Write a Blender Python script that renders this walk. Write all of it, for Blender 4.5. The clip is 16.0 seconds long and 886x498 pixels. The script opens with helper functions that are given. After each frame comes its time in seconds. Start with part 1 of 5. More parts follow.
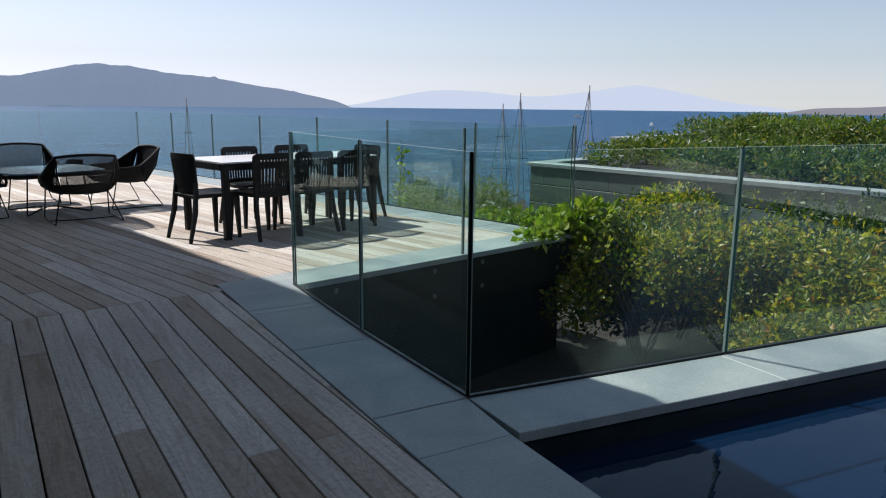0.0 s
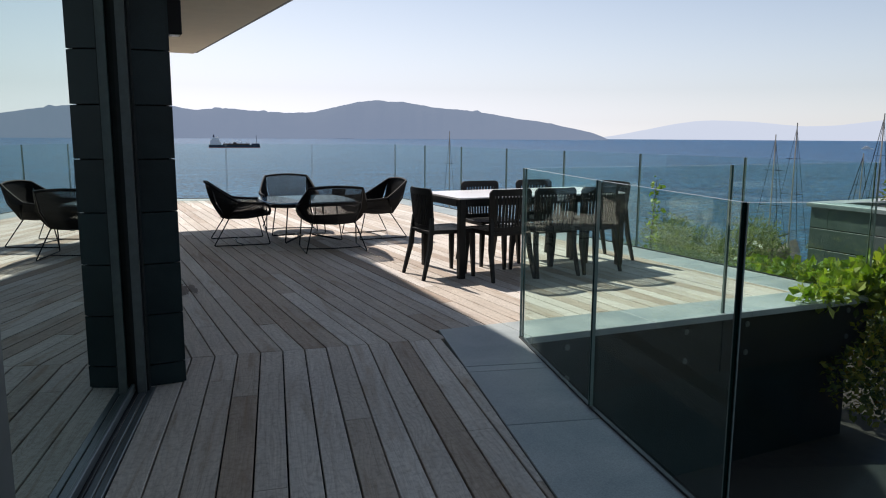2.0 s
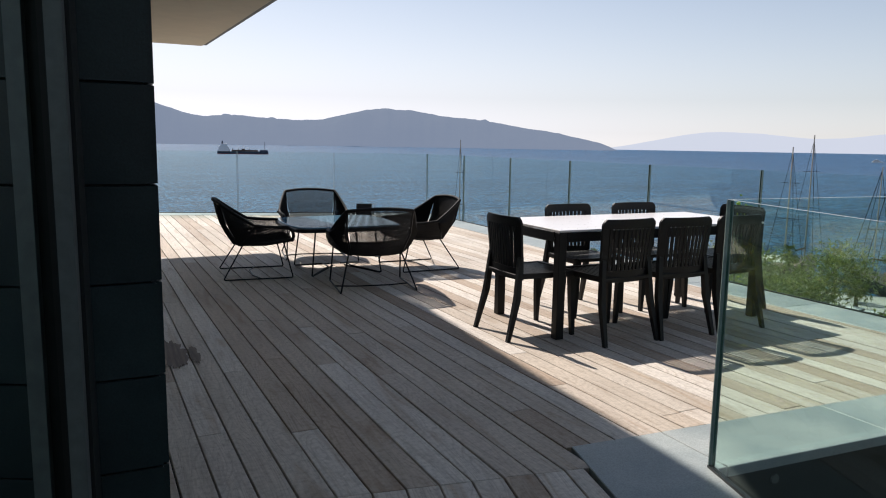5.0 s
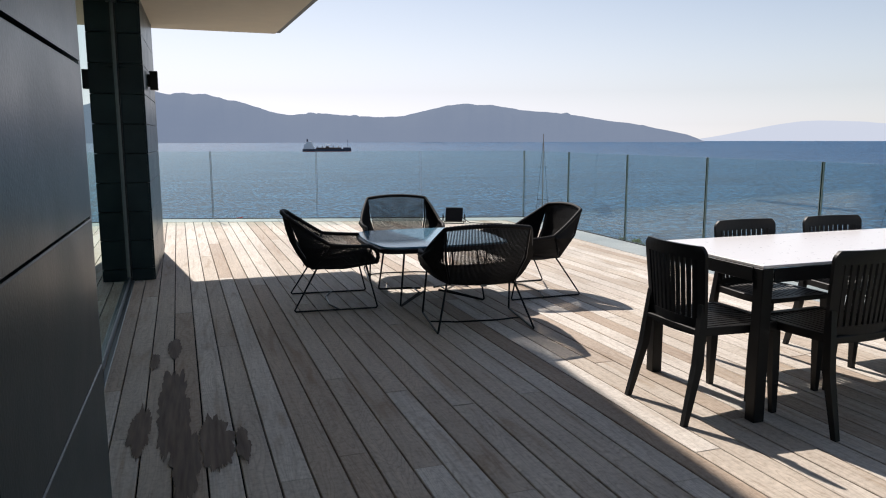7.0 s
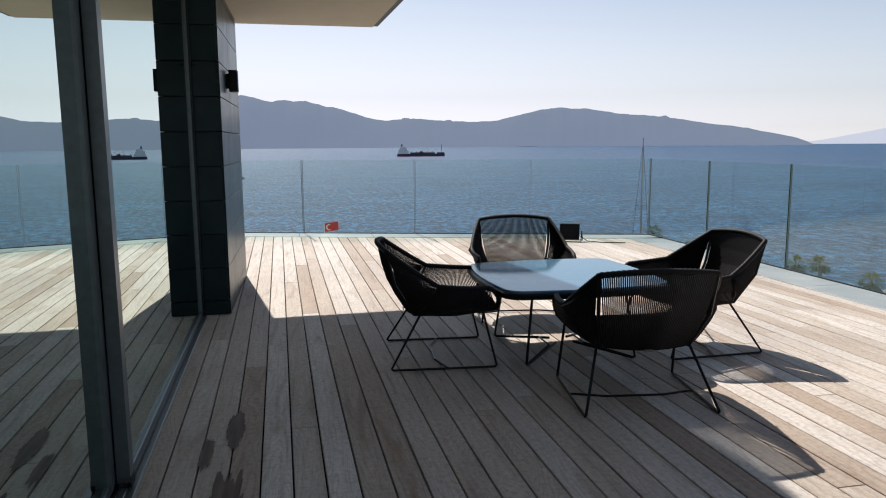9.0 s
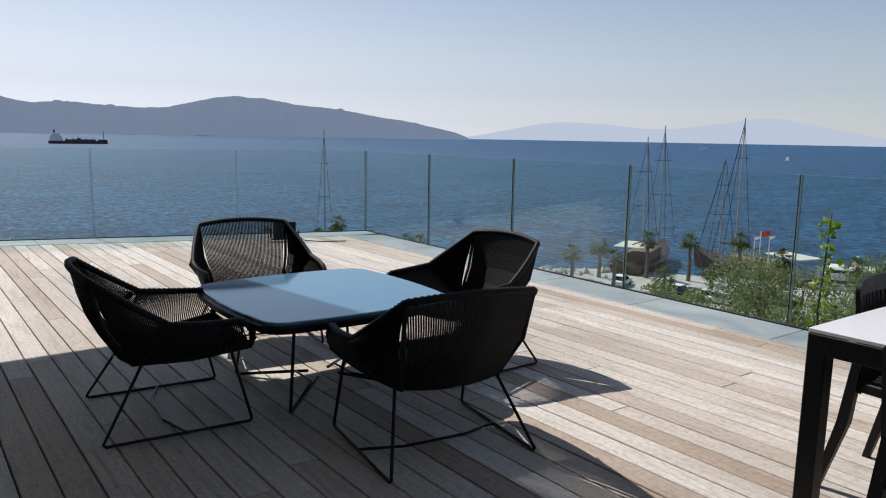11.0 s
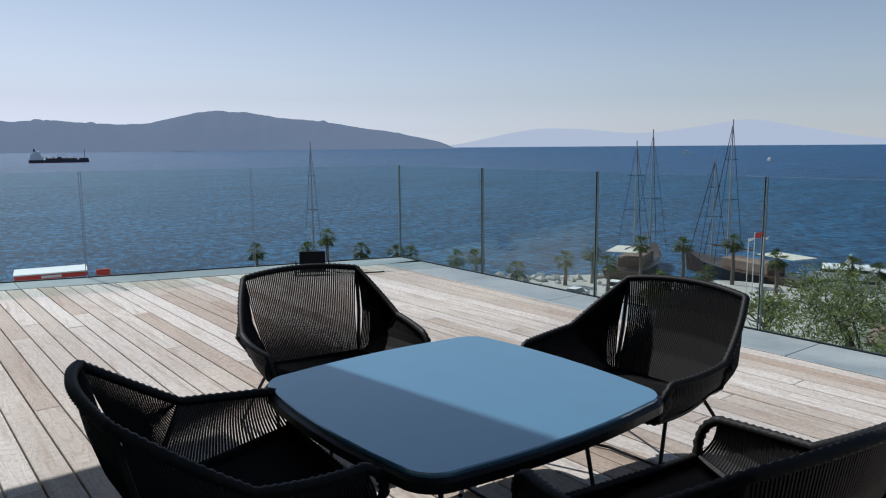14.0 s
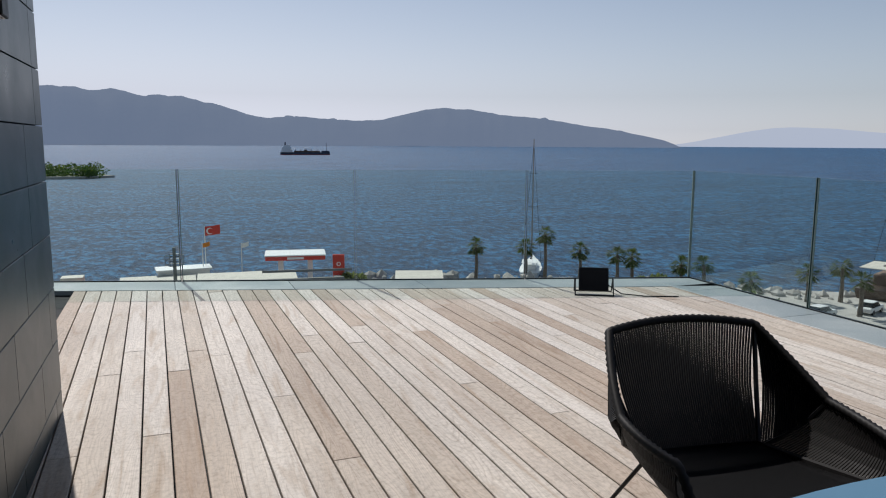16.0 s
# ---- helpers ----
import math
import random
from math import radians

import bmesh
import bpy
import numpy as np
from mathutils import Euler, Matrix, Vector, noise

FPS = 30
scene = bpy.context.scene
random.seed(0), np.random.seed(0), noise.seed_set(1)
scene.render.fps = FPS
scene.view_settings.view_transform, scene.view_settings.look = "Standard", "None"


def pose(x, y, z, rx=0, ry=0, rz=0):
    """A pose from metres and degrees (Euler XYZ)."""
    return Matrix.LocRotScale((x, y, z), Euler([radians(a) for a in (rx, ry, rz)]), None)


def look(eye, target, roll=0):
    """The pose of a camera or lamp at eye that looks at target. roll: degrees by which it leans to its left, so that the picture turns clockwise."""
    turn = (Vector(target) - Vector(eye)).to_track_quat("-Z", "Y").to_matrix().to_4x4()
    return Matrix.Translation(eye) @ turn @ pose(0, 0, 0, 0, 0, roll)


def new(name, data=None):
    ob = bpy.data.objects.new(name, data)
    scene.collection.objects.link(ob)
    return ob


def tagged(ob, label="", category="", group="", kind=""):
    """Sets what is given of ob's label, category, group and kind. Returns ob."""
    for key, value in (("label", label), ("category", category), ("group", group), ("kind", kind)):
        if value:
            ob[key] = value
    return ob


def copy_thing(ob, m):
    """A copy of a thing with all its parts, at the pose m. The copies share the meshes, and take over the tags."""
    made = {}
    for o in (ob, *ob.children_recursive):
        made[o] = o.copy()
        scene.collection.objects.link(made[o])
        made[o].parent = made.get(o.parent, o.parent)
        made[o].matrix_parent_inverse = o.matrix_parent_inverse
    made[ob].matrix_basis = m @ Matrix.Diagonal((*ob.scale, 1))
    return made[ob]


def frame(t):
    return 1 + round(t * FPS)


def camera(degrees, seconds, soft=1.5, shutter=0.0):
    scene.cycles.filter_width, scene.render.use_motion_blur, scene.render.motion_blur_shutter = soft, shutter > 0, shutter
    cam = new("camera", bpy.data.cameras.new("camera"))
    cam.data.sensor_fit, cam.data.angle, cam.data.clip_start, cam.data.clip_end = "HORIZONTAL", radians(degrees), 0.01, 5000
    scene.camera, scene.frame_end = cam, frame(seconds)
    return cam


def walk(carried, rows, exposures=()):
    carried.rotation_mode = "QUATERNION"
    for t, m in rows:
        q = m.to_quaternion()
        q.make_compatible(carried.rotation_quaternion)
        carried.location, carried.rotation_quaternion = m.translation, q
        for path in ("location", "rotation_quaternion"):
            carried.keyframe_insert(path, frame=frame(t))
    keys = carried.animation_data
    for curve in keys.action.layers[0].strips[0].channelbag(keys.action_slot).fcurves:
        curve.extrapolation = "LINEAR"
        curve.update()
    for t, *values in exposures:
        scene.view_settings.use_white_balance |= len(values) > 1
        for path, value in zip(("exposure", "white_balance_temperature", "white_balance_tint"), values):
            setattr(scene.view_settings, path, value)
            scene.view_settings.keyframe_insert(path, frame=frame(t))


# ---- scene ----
# camera and walk
cam = camera(62.6, 16.0, soft=1.1)
PATH = [
    (0, (0.121, -1.669, 1.293), (1.521, -0.295, 0.905), 0.6),
    (0.5, (0.24, -1.675, 1.293), (1.291, -0.016, 0.915), 0.8),
    (1, (0.364, -1.596, 1.301), (1.265, 0.154, 0.947), 0.7),
    (1.5, (0.48, -1.407, 1.324), (1.333, 0.376, 1.014), 0.3),
    (2, (0.571, -1.222, 1.304), (1.432, 0.557, 0.994), 0.3),
    (2.5, (0.635, -0.986, 1.314), (1.489, 0.796, 1.005), 1.0),
    (3, (0.625, -0.673, 1.317), (1.471, 1.118, 1.039), 0.4),
    (3.2, (0.634, -0.574, 1.35), (1.469, 1.22, 1.064), 0.3),
    (5.3, (0.865, 0.819, 1.295), (1.71, 2.608, 1.008), 1.0),
    (5.5, (0.895, 0.955, 1.303), (1.708, 2.76, 1.02), 0.9),
    (6, (0.971, 1.337, 1.302), (1.739, 3.162, 1.019), 0.4),
    (6.5, (1.054, 1.674, 1.304), (1.798, 3.508, 1.015), 0.3),
    (7, (1.147, 2.008, 1.313), (1.788, 3.878, 1.011), -0.1),
    (7.5, (1.199, 2.353, 1.314), (1.704, 4.266, 1.019), -0.6),
    (8, (1.255, 2.66, 1.311), (1.647, 4.6, 1.021), -0.5),
    (8.2, (1.293, 2.784, 1.331), (1.674, 4.726, 1.042), -0.5),
    (10.3, (1.266, 4.083, 1.348), (1.97, 5.934, 1.067), 0.9),
    (10.5, (1.251, 4.159, 1.341), (2.104, 5.945, 1.053), 1.0),
    (11, (1.248, 4.304, 1.332), (2.422, 5.893, 1.023), 1.0),
    (11.5, (1.295, 4.486, 1.333), (2.753, 5.818, 1.015), 1.9),
    (12, (1.354, 4.715, 1.327), (2.951, 5.88, 1.02), 2.2),
    (12.5, (1.374, 5.002, 1.349), (3.003, 6.12, 1.041), 0.7),
    (13, (1.421, 5.269, 1.325), (2.974, 6.492, 1.021), -0.2),
    (13.5, (1.459, 5.547, 1.34), (2.858, 6.946, 1.042), 0.0),
    (14, (1.458, 5.815, 1.343), (2.664, 7.385, 1.058), -0.5),
    (14.5, (1.435, 6.102, 1.346), (2.456, 7.802, 1.089), -0.1),
    (15, (1.448, 6.373, 1.353), (2.334, 8.147, 1.094), 0.6),
    (15.5, (1.422, 6.676, 1.344), (2.17, 8.511, 1.076), 0.4),
    (16, (1.355, 6.978, 1.375), (2.053, 8.829, 1.084), 0.3),
]
walk(cam, [(t, look(eye, target, roll)) for t, eye, target, roll in PATH],
     exposures=[(0.0, 0.27, 6050, 11), (3.0, 0.31, 6500, 12), (8.0, 0.28, 6450, 12), (10.5, 0.05, 6200, 11), (12.5, -0.10, 5800, 9), (14.5, -0.20, 5750, 9), (16.0, -0.24, 6100, 11)])

# ---------------------------------------------------------------- light
SUN_AZ = radians(9.1)      # west of the boards' direction
SUN_EL = radians(48.0)
world = bpy.data.worlds.new("world")
scene.world = world
world.use_nodes = True
wn = world.node_tree
sky = wn.nodes.new("ShaderNodeTexSky")
sky.sky_type = "NISHITA"
sky.sun_disc = False
sky.sun_elevation = SUN_EL
sky.sun_rotation = -SUN_AZ
sky.altitude = 20
sky.air_density = 1.0
sky.dust_density = 0.12
sky.ozone_density = 3.0
clear = wn.nodes.new("ShaderNodeHueSaturation")
clear.inputs["Saturation"].default_value = 0.62
wn.links.new(sky.outputs[0], clear.inputs["Color"])
grey = wn.nodes.new("ShaderNodeHueSaturation")     # sea haze: the brightest sky is nearly colourless, with a lilac cast
grey.inputs["Saturation"].default_value = 0.06
wn.links.new(sky.outputs[0], grey.inputs["Color"])
cast = wn.nodes.new("ShaderNodeMix")
cast.data_type, cast.blend_type = "RGBA", "MULTIPLY"
cast.inputs[0].default_value = 1.0
cast.inputs[7].default_value = (0.985, 0.985, 1.05, 1.0)
wn.links.new(grey.outputs[0], cast.inputs[6])
bright = wn.nodes.new("ShaderNodeRGBToBW")
wn.links.new(sky.outputs[0], bright.inputs[0])
amount = wn.nodes.new("ShaderNodeMapRange")
amount.inputs["From Min"].default_value = 4.0
amount.inputs["From Max"].default_value = 9.0
wn.links.new(bright.outputs[0], amount.inputs[0])
veil = wn.nodes.new("ShaderNodeMix")
veil.data_type = "RGBA"
wn.links.new(amount.outputs[0], veil.inputs[0])
wn.links.new(clear.outputs[0], veil.inputs[6])
wn.links.new(cast.outputs[2], veil.inputs[7])
wn.links.new(veil.outputs[2], wn.nodes["Background"].inputs[0])
wn.nodes["Background"].inputs[1].default_value = 0.087
sun_data = bpy.data.lights.new("sun", "SUN")
sun_data.energy = 4.5
sun_data.angle = radians(0.55)
sun_data.color = (1.0, 0.93, 0.84)
sun_ob = new("sun", sun_data)
sun_from = Vector((-math.sin(SUN_AZ) * math.cos(SUN_EL), math.cos(SUN_AZ) * math.cos(SUN_EL), math.sin(SUN_EL)))
sun_ob.matrix_world = look(sun_from * 60, (0, 0, 0))


# ---------------------------------------------------------------- materials
class Mat:
    """A node material with a few shorthands."""

    def __init__(self, name):
        self.m = bpy.data.materials.new(name)
        self.m.use_nodes = True
        self.t = self.m.node_tree
        self.b = self.t.nodes["Principled BSDF"]

    def node(self, kind, **values):
        n = self.t.nodes.new(kind)
        for key, value in values.items():
            n.inputs[key.replace("_", " ")].default_value = value
        return n

    def link(self, a, b):
        self.t.links.new(a, b)

    def set(self, **values):
        for key, value in values.items():
            self.b.inputs[key.replace("_", " ")].default_value = value
        return self

    def coords(self, scale=(1, 1, 1), generated=False):
        tc = self.t.nodes.new("ShaderNodeTexCoord")
        mp = self.t.nodes.new("ShaderNodeMapping")
        mp.inputs["Scale"].default_value = scale
        self.link(tc.outputs["Object"], mp.inputs["Vector"])
        return mp.outputs[0]

    def world_coords(self, scale=(1, 1, 1)):
        g = self.t.nodes.new("ShaderNodeNewGeometry")
        mp = self.t.nodes.new("ShaderNodeMapping")
        mp.inputs["Scale"].default_value = scale
        self.link(g.outputs["Position"], mp.inputs["Vector"])
        return mp.outputs[0]

    def noise(self, vec, scale, detail=4.0, rough=0.55, distort=0.0):
        n = self.node("ShaderNodeTexNoise", Scale=scale, Detail=detail, Roughness=rough, Distortion=distort)
        self.link(vec, n.inputs["Vector"])
        return n.outputs["Fac"]

    def ramp(self, fac, stops):
        r = self.t.nodes.new("ShaderNodeValToRGB")
        while len(r.color_ramp.elements) < len(stops):
            r.color_ramp.elements.new(0.5)
        for e, (p, c) in zip(r.color_ramp.elements, stops):
            e.position, e.color = p, (*c, 1)
        self.link(fac, r.inputs[0])
        return r.outputs[0]

    def mix(self, fac, a, b, blend="MIX"):
        n = self.t.nodes.new("ShaderNodeMix")
        n.data_type, n.blend_type = "RGBA", blend
        for sock, v in ((n.inputs[0], fac), (n.inputs[6], a), (n.inputs[7], b)):
            if isinstance(v, (int, float)):
                sock.default_value = v
            elif isinstance(v, tuple):
                sock.default_value = (*v, 1)
            else:
                self.link(v, sock)
        return n.outputs[2]

    def math(self, op, a, b=0.5):
        n = self.t.nodes.new("ShaderNodeMath")
        n.operation = op
        for sock, v in zip(n.inputs, (a, b)):
            if isinstance(v, (int, float)):
                sock.default_value = v
            else:
                self.link(v, sock)
        return n.outputs[0]

    def bump(self, height, strength=0.3, distance=0.01):
        n = self.node("ShaderNodeBump", Strength=strength, Distance=distance)
        self.link(height, n.inputs["Height"])
        self.link(n.outputs[0], self.b.inputs["Normal"])
        return self

    def color(self, out):
        self.link(out, self.b.inputs["Base Color"])
        return self

    def rough(self, out):
        self.link(out, self.b.inputs["Roughness"])
        return self

    def random(self):
        return self.t.nodes.new("ShaderNodeObjectInfo").outputs["Random"]

    def island(self):
        return self.t.nodes.new("ShaderNodeNewGeometry").outputs["Random Per Island"]


def plain(name, rgb, roughness=0.5, metallic=0.0, grain=0.12, scale=30.0):
    """Paint, plastic or metal with slight mottling and wear."""
    m = Mat(name).set(Roughness=roughness, Metallic=metallic)
    n = m.noise(m.coords(), scale, 5)
    lo = tuple(c * (1 - grain) for c in rgb)
    hi = tuple(min(1, c * (1 + grain)) for c in rgb)
    m.color(m.ramp(n, [(0.3, lo), (0.7, hi)]))
    m.rough(m.ramp(n, [(0.2, (roughness * 0.85,) * 3), (0.8, (min(1, roughness * 1.15),) * 3)]))
    return m.m


def board_material():
    """Weathered hardwood decking: silver grey with brown patches, grain along the board, each board its own tone."""
    m = Mat("weathered_decking").set(Roughness=0.75)
    co = m.world_coords()
    rnd = m.random()
    shift = m.node("ShaderNodeCombineXYZ")
    m.link(m.math("MULTIPLY", rnd, 37.0), shift.inputs[0])
    m.link(m.math("MULTIPLY", rnd, 91.0), shift.inputs[1])
    add = m.t.nodes.new("ShaderNodeVectorMath")
    m.link(m.coords(), add.inputs[0])
    m.link(shift.outputs[0], add.inputs[1])
    st = m.t.nodes.new("ShaderNodeMapping")
    st.inputs["Scale"].default_value = (55, 2.2, 1)
    m.link(add.outputs[0], st.inputs["Vector"])
    grain = m.noise(st.outputs[0], 1.0, 6, 0.65, 0.6)
    st2 = m.t.nodes.new("ShaderNodeMapping")
    st2.inputs["Scale"].default_value = (9, 1.1, 1)
    m.link(add.outputs[0], st2.inputs["Vector"])
    patch = m.noise(st2.outputs[0], 1.0, 4, 0.6, 1.2)
    tone = m.ramp(rnd, [(0.0, (0.43, 0.34, 0.265)), (0.22, (0.535, 0.465, 0.39)), (0.55, (0.605, 0.55, 0.485)), (0.9, (0.68, 0.63, 0.57)), (1.0, (0.49, 0.41, 0.335))])
    streak = m.ramp(grain, [(0.28, (0.74, 0.70, 0.66)), (0.46, (0.96, 0.96, 0.96)), (0.70, (1.08, 1.08, 1.08))])
    blot = m.ramp(patch, [(0.30, (0.78, 0.70, 0.62)), (0.46, (1.0, 1.0, 1.0)), (0.7, (1.08, 1.08, 1.08))])
    c = m.mix(1.0, m.mix(1.0, tone, streak, "MULTIPLY"), blot, "MULTIPLY")
    # cathedral figure of flat-sawn boards
    st3 = m.t.nodes.new("ShaderNodeMapping")
    st3.inputs["Scale"].default_value = (7.0, 0.9, 1)
    m.link(add.outputs[0], st3.inputs["Vector"])
    rings = m.math("FRACT", m.math("MULTIPLY", m.noise(st3.outputs[0], 1.0, 2, 0.4, 0.4), 26.0), 0.0)
    figure = m.ramp(rings, [(0.0, (0.80, 0.77, 0.74)), (0.25, (1.0, 1.0, 1.0)), (0.8, (1.05, 1.05, 1.05)), (1.0, (0.86, 0.84, 0.81))])
    c = m.mix(m.ramp(patch, [(0.40, (0.25,) * 3), (0.60, (0.95,) * 3)]), c, m.mix(1.0, c, figure, "MULTIPLY"))
    speck = m.noise(co, 38.0, 3, 0.7)
    c = m.mix(1.0, c, m.ramp(speck, [(0.32, (0.80, 0.79, 0.78)), (0.5, (1.0, 1.0, 1.0)), (0.68, (1.10, 1.10, 1.10))]), "MULTIPLY")
    big = m.noise(co, 0.7, 3)
    c = m.mix(1.0, c, m.ramp(big, [(0.35, (0.88, 0.87, 0.87)), (0.65, (1.06, 1.05, 1.04))]), "MULTIPLY")
    m.color(c)
    m.rough(m.ramp(grain, [(0.3, (0.62,) * 3), (0.7, (0.85,) * 3)]))
    m.bump(grain, 0.35, 0.004)
    return m.m


def wet_material():
    m = Mat("water_stain").set(Roughness=0.7, Specular_IOR_Level=0.3)
    n = m.noise(m.coords((30, 2, 1)), 1.5, 5)
    m.color(m.ramp(n, [(0.3, (0.095, 0.068, 0.053)), (0.7, (0.22, 0.165, 0.132))]))
    m.bump(n, 0.3, 0.004)
    return m.m


def stone_material(name, lo, hi, scale=3.0, roughness=0.7):
    """Honed slate-like stone with cloudy tone, speckle and light scuffs."""
    m = Mat(name).set(Roughness=roughness)
    co = m.world_coords()
    cloud = m.noise(co, scale, 5, 0.6, 0.5)
    speck = m.noise(co, 160.0, 2)
    base = m.ramp(cloud, [(0.3, lo), (0.7, hi)])
    c = m.mix(1.0, base, m.ramp(speck, [(0.3, (0.8, 0.8, 0.8)), (0.7, (1.15, 1.15, 1.15))]), "MULTIPLY")
    c = m.mix(1.0, c, m.ramp(m.random(), [(0.0, (0.86, 0.87, 0.88)), (1.0, (1.1, 1.1, 1.1))]), "MULTIPLY")
    m.color(c)
    m.rough(m.ramp(cloud, [(0.2, (roughness * 0.75,) * 3), (0.8, (min(1.0, roughness * 1.15),) * 3)]))
    m.bump(m.math("ADD", cloud, m.math("MULTIPLY", speck, 0.3)), 0.25, 0.004)
    return m.m


def pane_material(name, tint, gloss_min=0.0, gloss_gain=1.0, gloss=(0.95, 1.0, 0.98)):
    """Clear sheet glass: tinted straight through, with real Fresnel gloss."""
    m = Mat(name)
    m.t.nodes.remove(m.b)
    tr = m.node("ShaderNodeBsdfTransparent", Color=(*tint, 1))
    gl = m.node("ShaderNodeBsdfGlossy", Color=(*gloss, 1), Roughness=0.004)
    fr = m.node("ShaderNodeFresnel", IOR=1.5)
    fac = m.math("ADD", m.math("MULTIPLY", fr.outputs[0], gloss_gain), gloss_min)
    fac = m.math("MINIMUM", fac, 0.95)
    mx = m.t.nodes.new("ShaderNodeMixShader")
    m.link(fac, mx.inputs[0])
    m.link(tr.outputs[0], mx.inputs[1])
    m.link(gl.outputs[0], mx.inputs[2])
    m.link(mx.outputs[0], m.t.nodes["Material Output"].inputs[0])
    return m.m


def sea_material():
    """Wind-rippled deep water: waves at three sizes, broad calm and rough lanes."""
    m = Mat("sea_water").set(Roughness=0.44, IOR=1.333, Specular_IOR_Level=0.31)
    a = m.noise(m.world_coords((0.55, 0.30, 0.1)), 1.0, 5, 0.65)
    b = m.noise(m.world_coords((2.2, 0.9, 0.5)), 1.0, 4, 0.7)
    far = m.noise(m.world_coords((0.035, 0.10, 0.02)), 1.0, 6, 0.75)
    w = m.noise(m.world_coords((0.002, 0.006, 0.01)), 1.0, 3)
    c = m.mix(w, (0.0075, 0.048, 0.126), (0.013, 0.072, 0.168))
    # ripple light and shade painted into the colour: dark troughs, bright crests
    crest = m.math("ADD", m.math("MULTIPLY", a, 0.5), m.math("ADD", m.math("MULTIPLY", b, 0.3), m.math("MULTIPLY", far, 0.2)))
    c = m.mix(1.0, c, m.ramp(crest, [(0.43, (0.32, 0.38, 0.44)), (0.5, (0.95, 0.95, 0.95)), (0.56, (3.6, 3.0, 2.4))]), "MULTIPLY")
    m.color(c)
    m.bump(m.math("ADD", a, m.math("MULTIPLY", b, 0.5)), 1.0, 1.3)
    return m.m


def pool_material():
    m = Mat("pool_water").set(Roughness=0.03, IOR=1.333, Base_Color=(0.004, 0.017, 0.048, 1))
    n = m.noise(m.world_coords((3.0, 6.0, 1)), 1.0, 3)
    m.bump(n, 0.15, 0.02)
    return m.m


def haze_glow(name, rgb, haze, amount, scale=0.004):
    """Far land; its sea haze is an even glow mixed into the surface."""
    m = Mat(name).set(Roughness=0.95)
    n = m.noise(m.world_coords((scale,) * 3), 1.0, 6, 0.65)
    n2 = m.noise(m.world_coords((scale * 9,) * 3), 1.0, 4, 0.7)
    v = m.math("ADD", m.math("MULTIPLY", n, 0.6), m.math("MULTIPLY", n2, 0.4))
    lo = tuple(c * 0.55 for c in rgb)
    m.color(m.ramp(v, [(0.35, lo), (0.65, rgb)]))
    # the haze is painted: flat emission laid over the land's own colour
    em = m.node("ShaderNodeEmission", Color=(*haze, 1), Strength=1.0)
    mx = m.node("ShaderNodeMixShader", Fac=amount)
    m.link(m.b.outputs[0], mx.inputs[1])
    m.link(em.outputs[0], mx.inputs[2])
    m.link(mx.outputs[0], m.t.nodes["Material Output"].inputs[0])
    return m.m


def leaf_material(name, stops, gloss=0.45):
    m = Mat(name).set(Roughness=gloss)
    c = m.ramp(m.island(), stops)
    m.color(c)
    tl = m.t.nodes.new("ShaderNodeBsdfTranslucent")
    m.link(m.mix(1.0, c, (1.6, 1.7, 0.7), "MULTIPLY"), tl.inputs[0])
    mx = m.node("ShaderNodeMixShader", Fac=0.35)
    m.link(m.b.outputs[0], mx.inputs[1])
    m.link(tl.outputs[0], mx.inputs[2])
    m.link(mx.outputs[0], m.t.nodes["Material Output"].inputs[0])
    return m.m


M_BOARD = board_material()
M_WET = wet_material()
M_SLAB = stone_material("grey_slate_paving", (0.245, 0.29, 0.30), (0.43, 0.46, 0.45), 1.8, 0.5)
M_TILE = stone_material("dark_slate_cladding", (0.006, 0.017, 0.020), (0.016, 0.034, 0.038), 3.0, 0.34)
M_TILE.node_tree.nodes["Principled BSDF"].inputs["Specular IOR Level"].default_value = 0.32
M_WALLSTONE = stone_material("grey_green_stone_cladding", (0.10, 0.135, 0.125), (0.17, 0.205, 0.185), 2.0, 0.6)
M_JOINT = plain("dark_grout", (0.012, 0.014, 0.015), 0.9)
M_PANE = pane_material("balustrade_glass", (0.93, 0.98, 0.96), 0.0, 0.11)
M_PANE_EDGE = plain("green_glass_edge", (0.012, 0.05, 0.045), 0.15)
M_PANE_BEVEL = plain("polished_glass_bevel", (0.24, 0.31, 0.30), 0.12)
M_DOOR_GLASS = pane_material("coated_door_glass", (0.18, 0.22, 0.21), 0.21, 0.8, (0.74, 0.84, 0.80))
M_ALU = plain("grey_aluminium", (0.16, 0.18, 0.185), 0.4, 0.6)
M_ALU_DARK = plain("dark_aluminium", (0.02, 0.024, 0.025), 0.4, 0.3)
M_SOFFIT = plain("cream_soffit_plaster", (0.48, 0.43, 0.345), 0.85, 0, 0.05, 6)
M_FASCIA = plain("dark_roof_trim", (0.03, 0.033, 0.035), 0.5)
M_RENDER = plain("interior_plaster", (0.25, 0.25, 0.25), 0.9)
M_BLACK = plain("black_plastic", (0.009, 0.009, 0.010), 0.45)
M_STEEL_BLACK = plain("black_coated_steel", (0.010, 0.010, 0.011), 0.35)
M_WEAVE = plain("black_woven_cord", (0.011, 0.010, 0.010), 0.6, 0, 0.3, 90)
M_CUSHION = plain("black_seat_fabric", (0.010, 0.010, 0.011), 0.9, 0, 0.3, 200)
for dark in (M_BLACK, M_STEEL_BLACK, M_WEAVE, M_CUSHION):
    dark.node_tree.nodes["Principled BSDF"].inputs["Specular IOR Level"].default_value = 0.22
M_WHITE_TOP = plain("white_laminate", (0.80, 0.78, 0.79), 0.3, 0, 0.02)
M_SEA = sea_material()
M_POOL = pool_material()
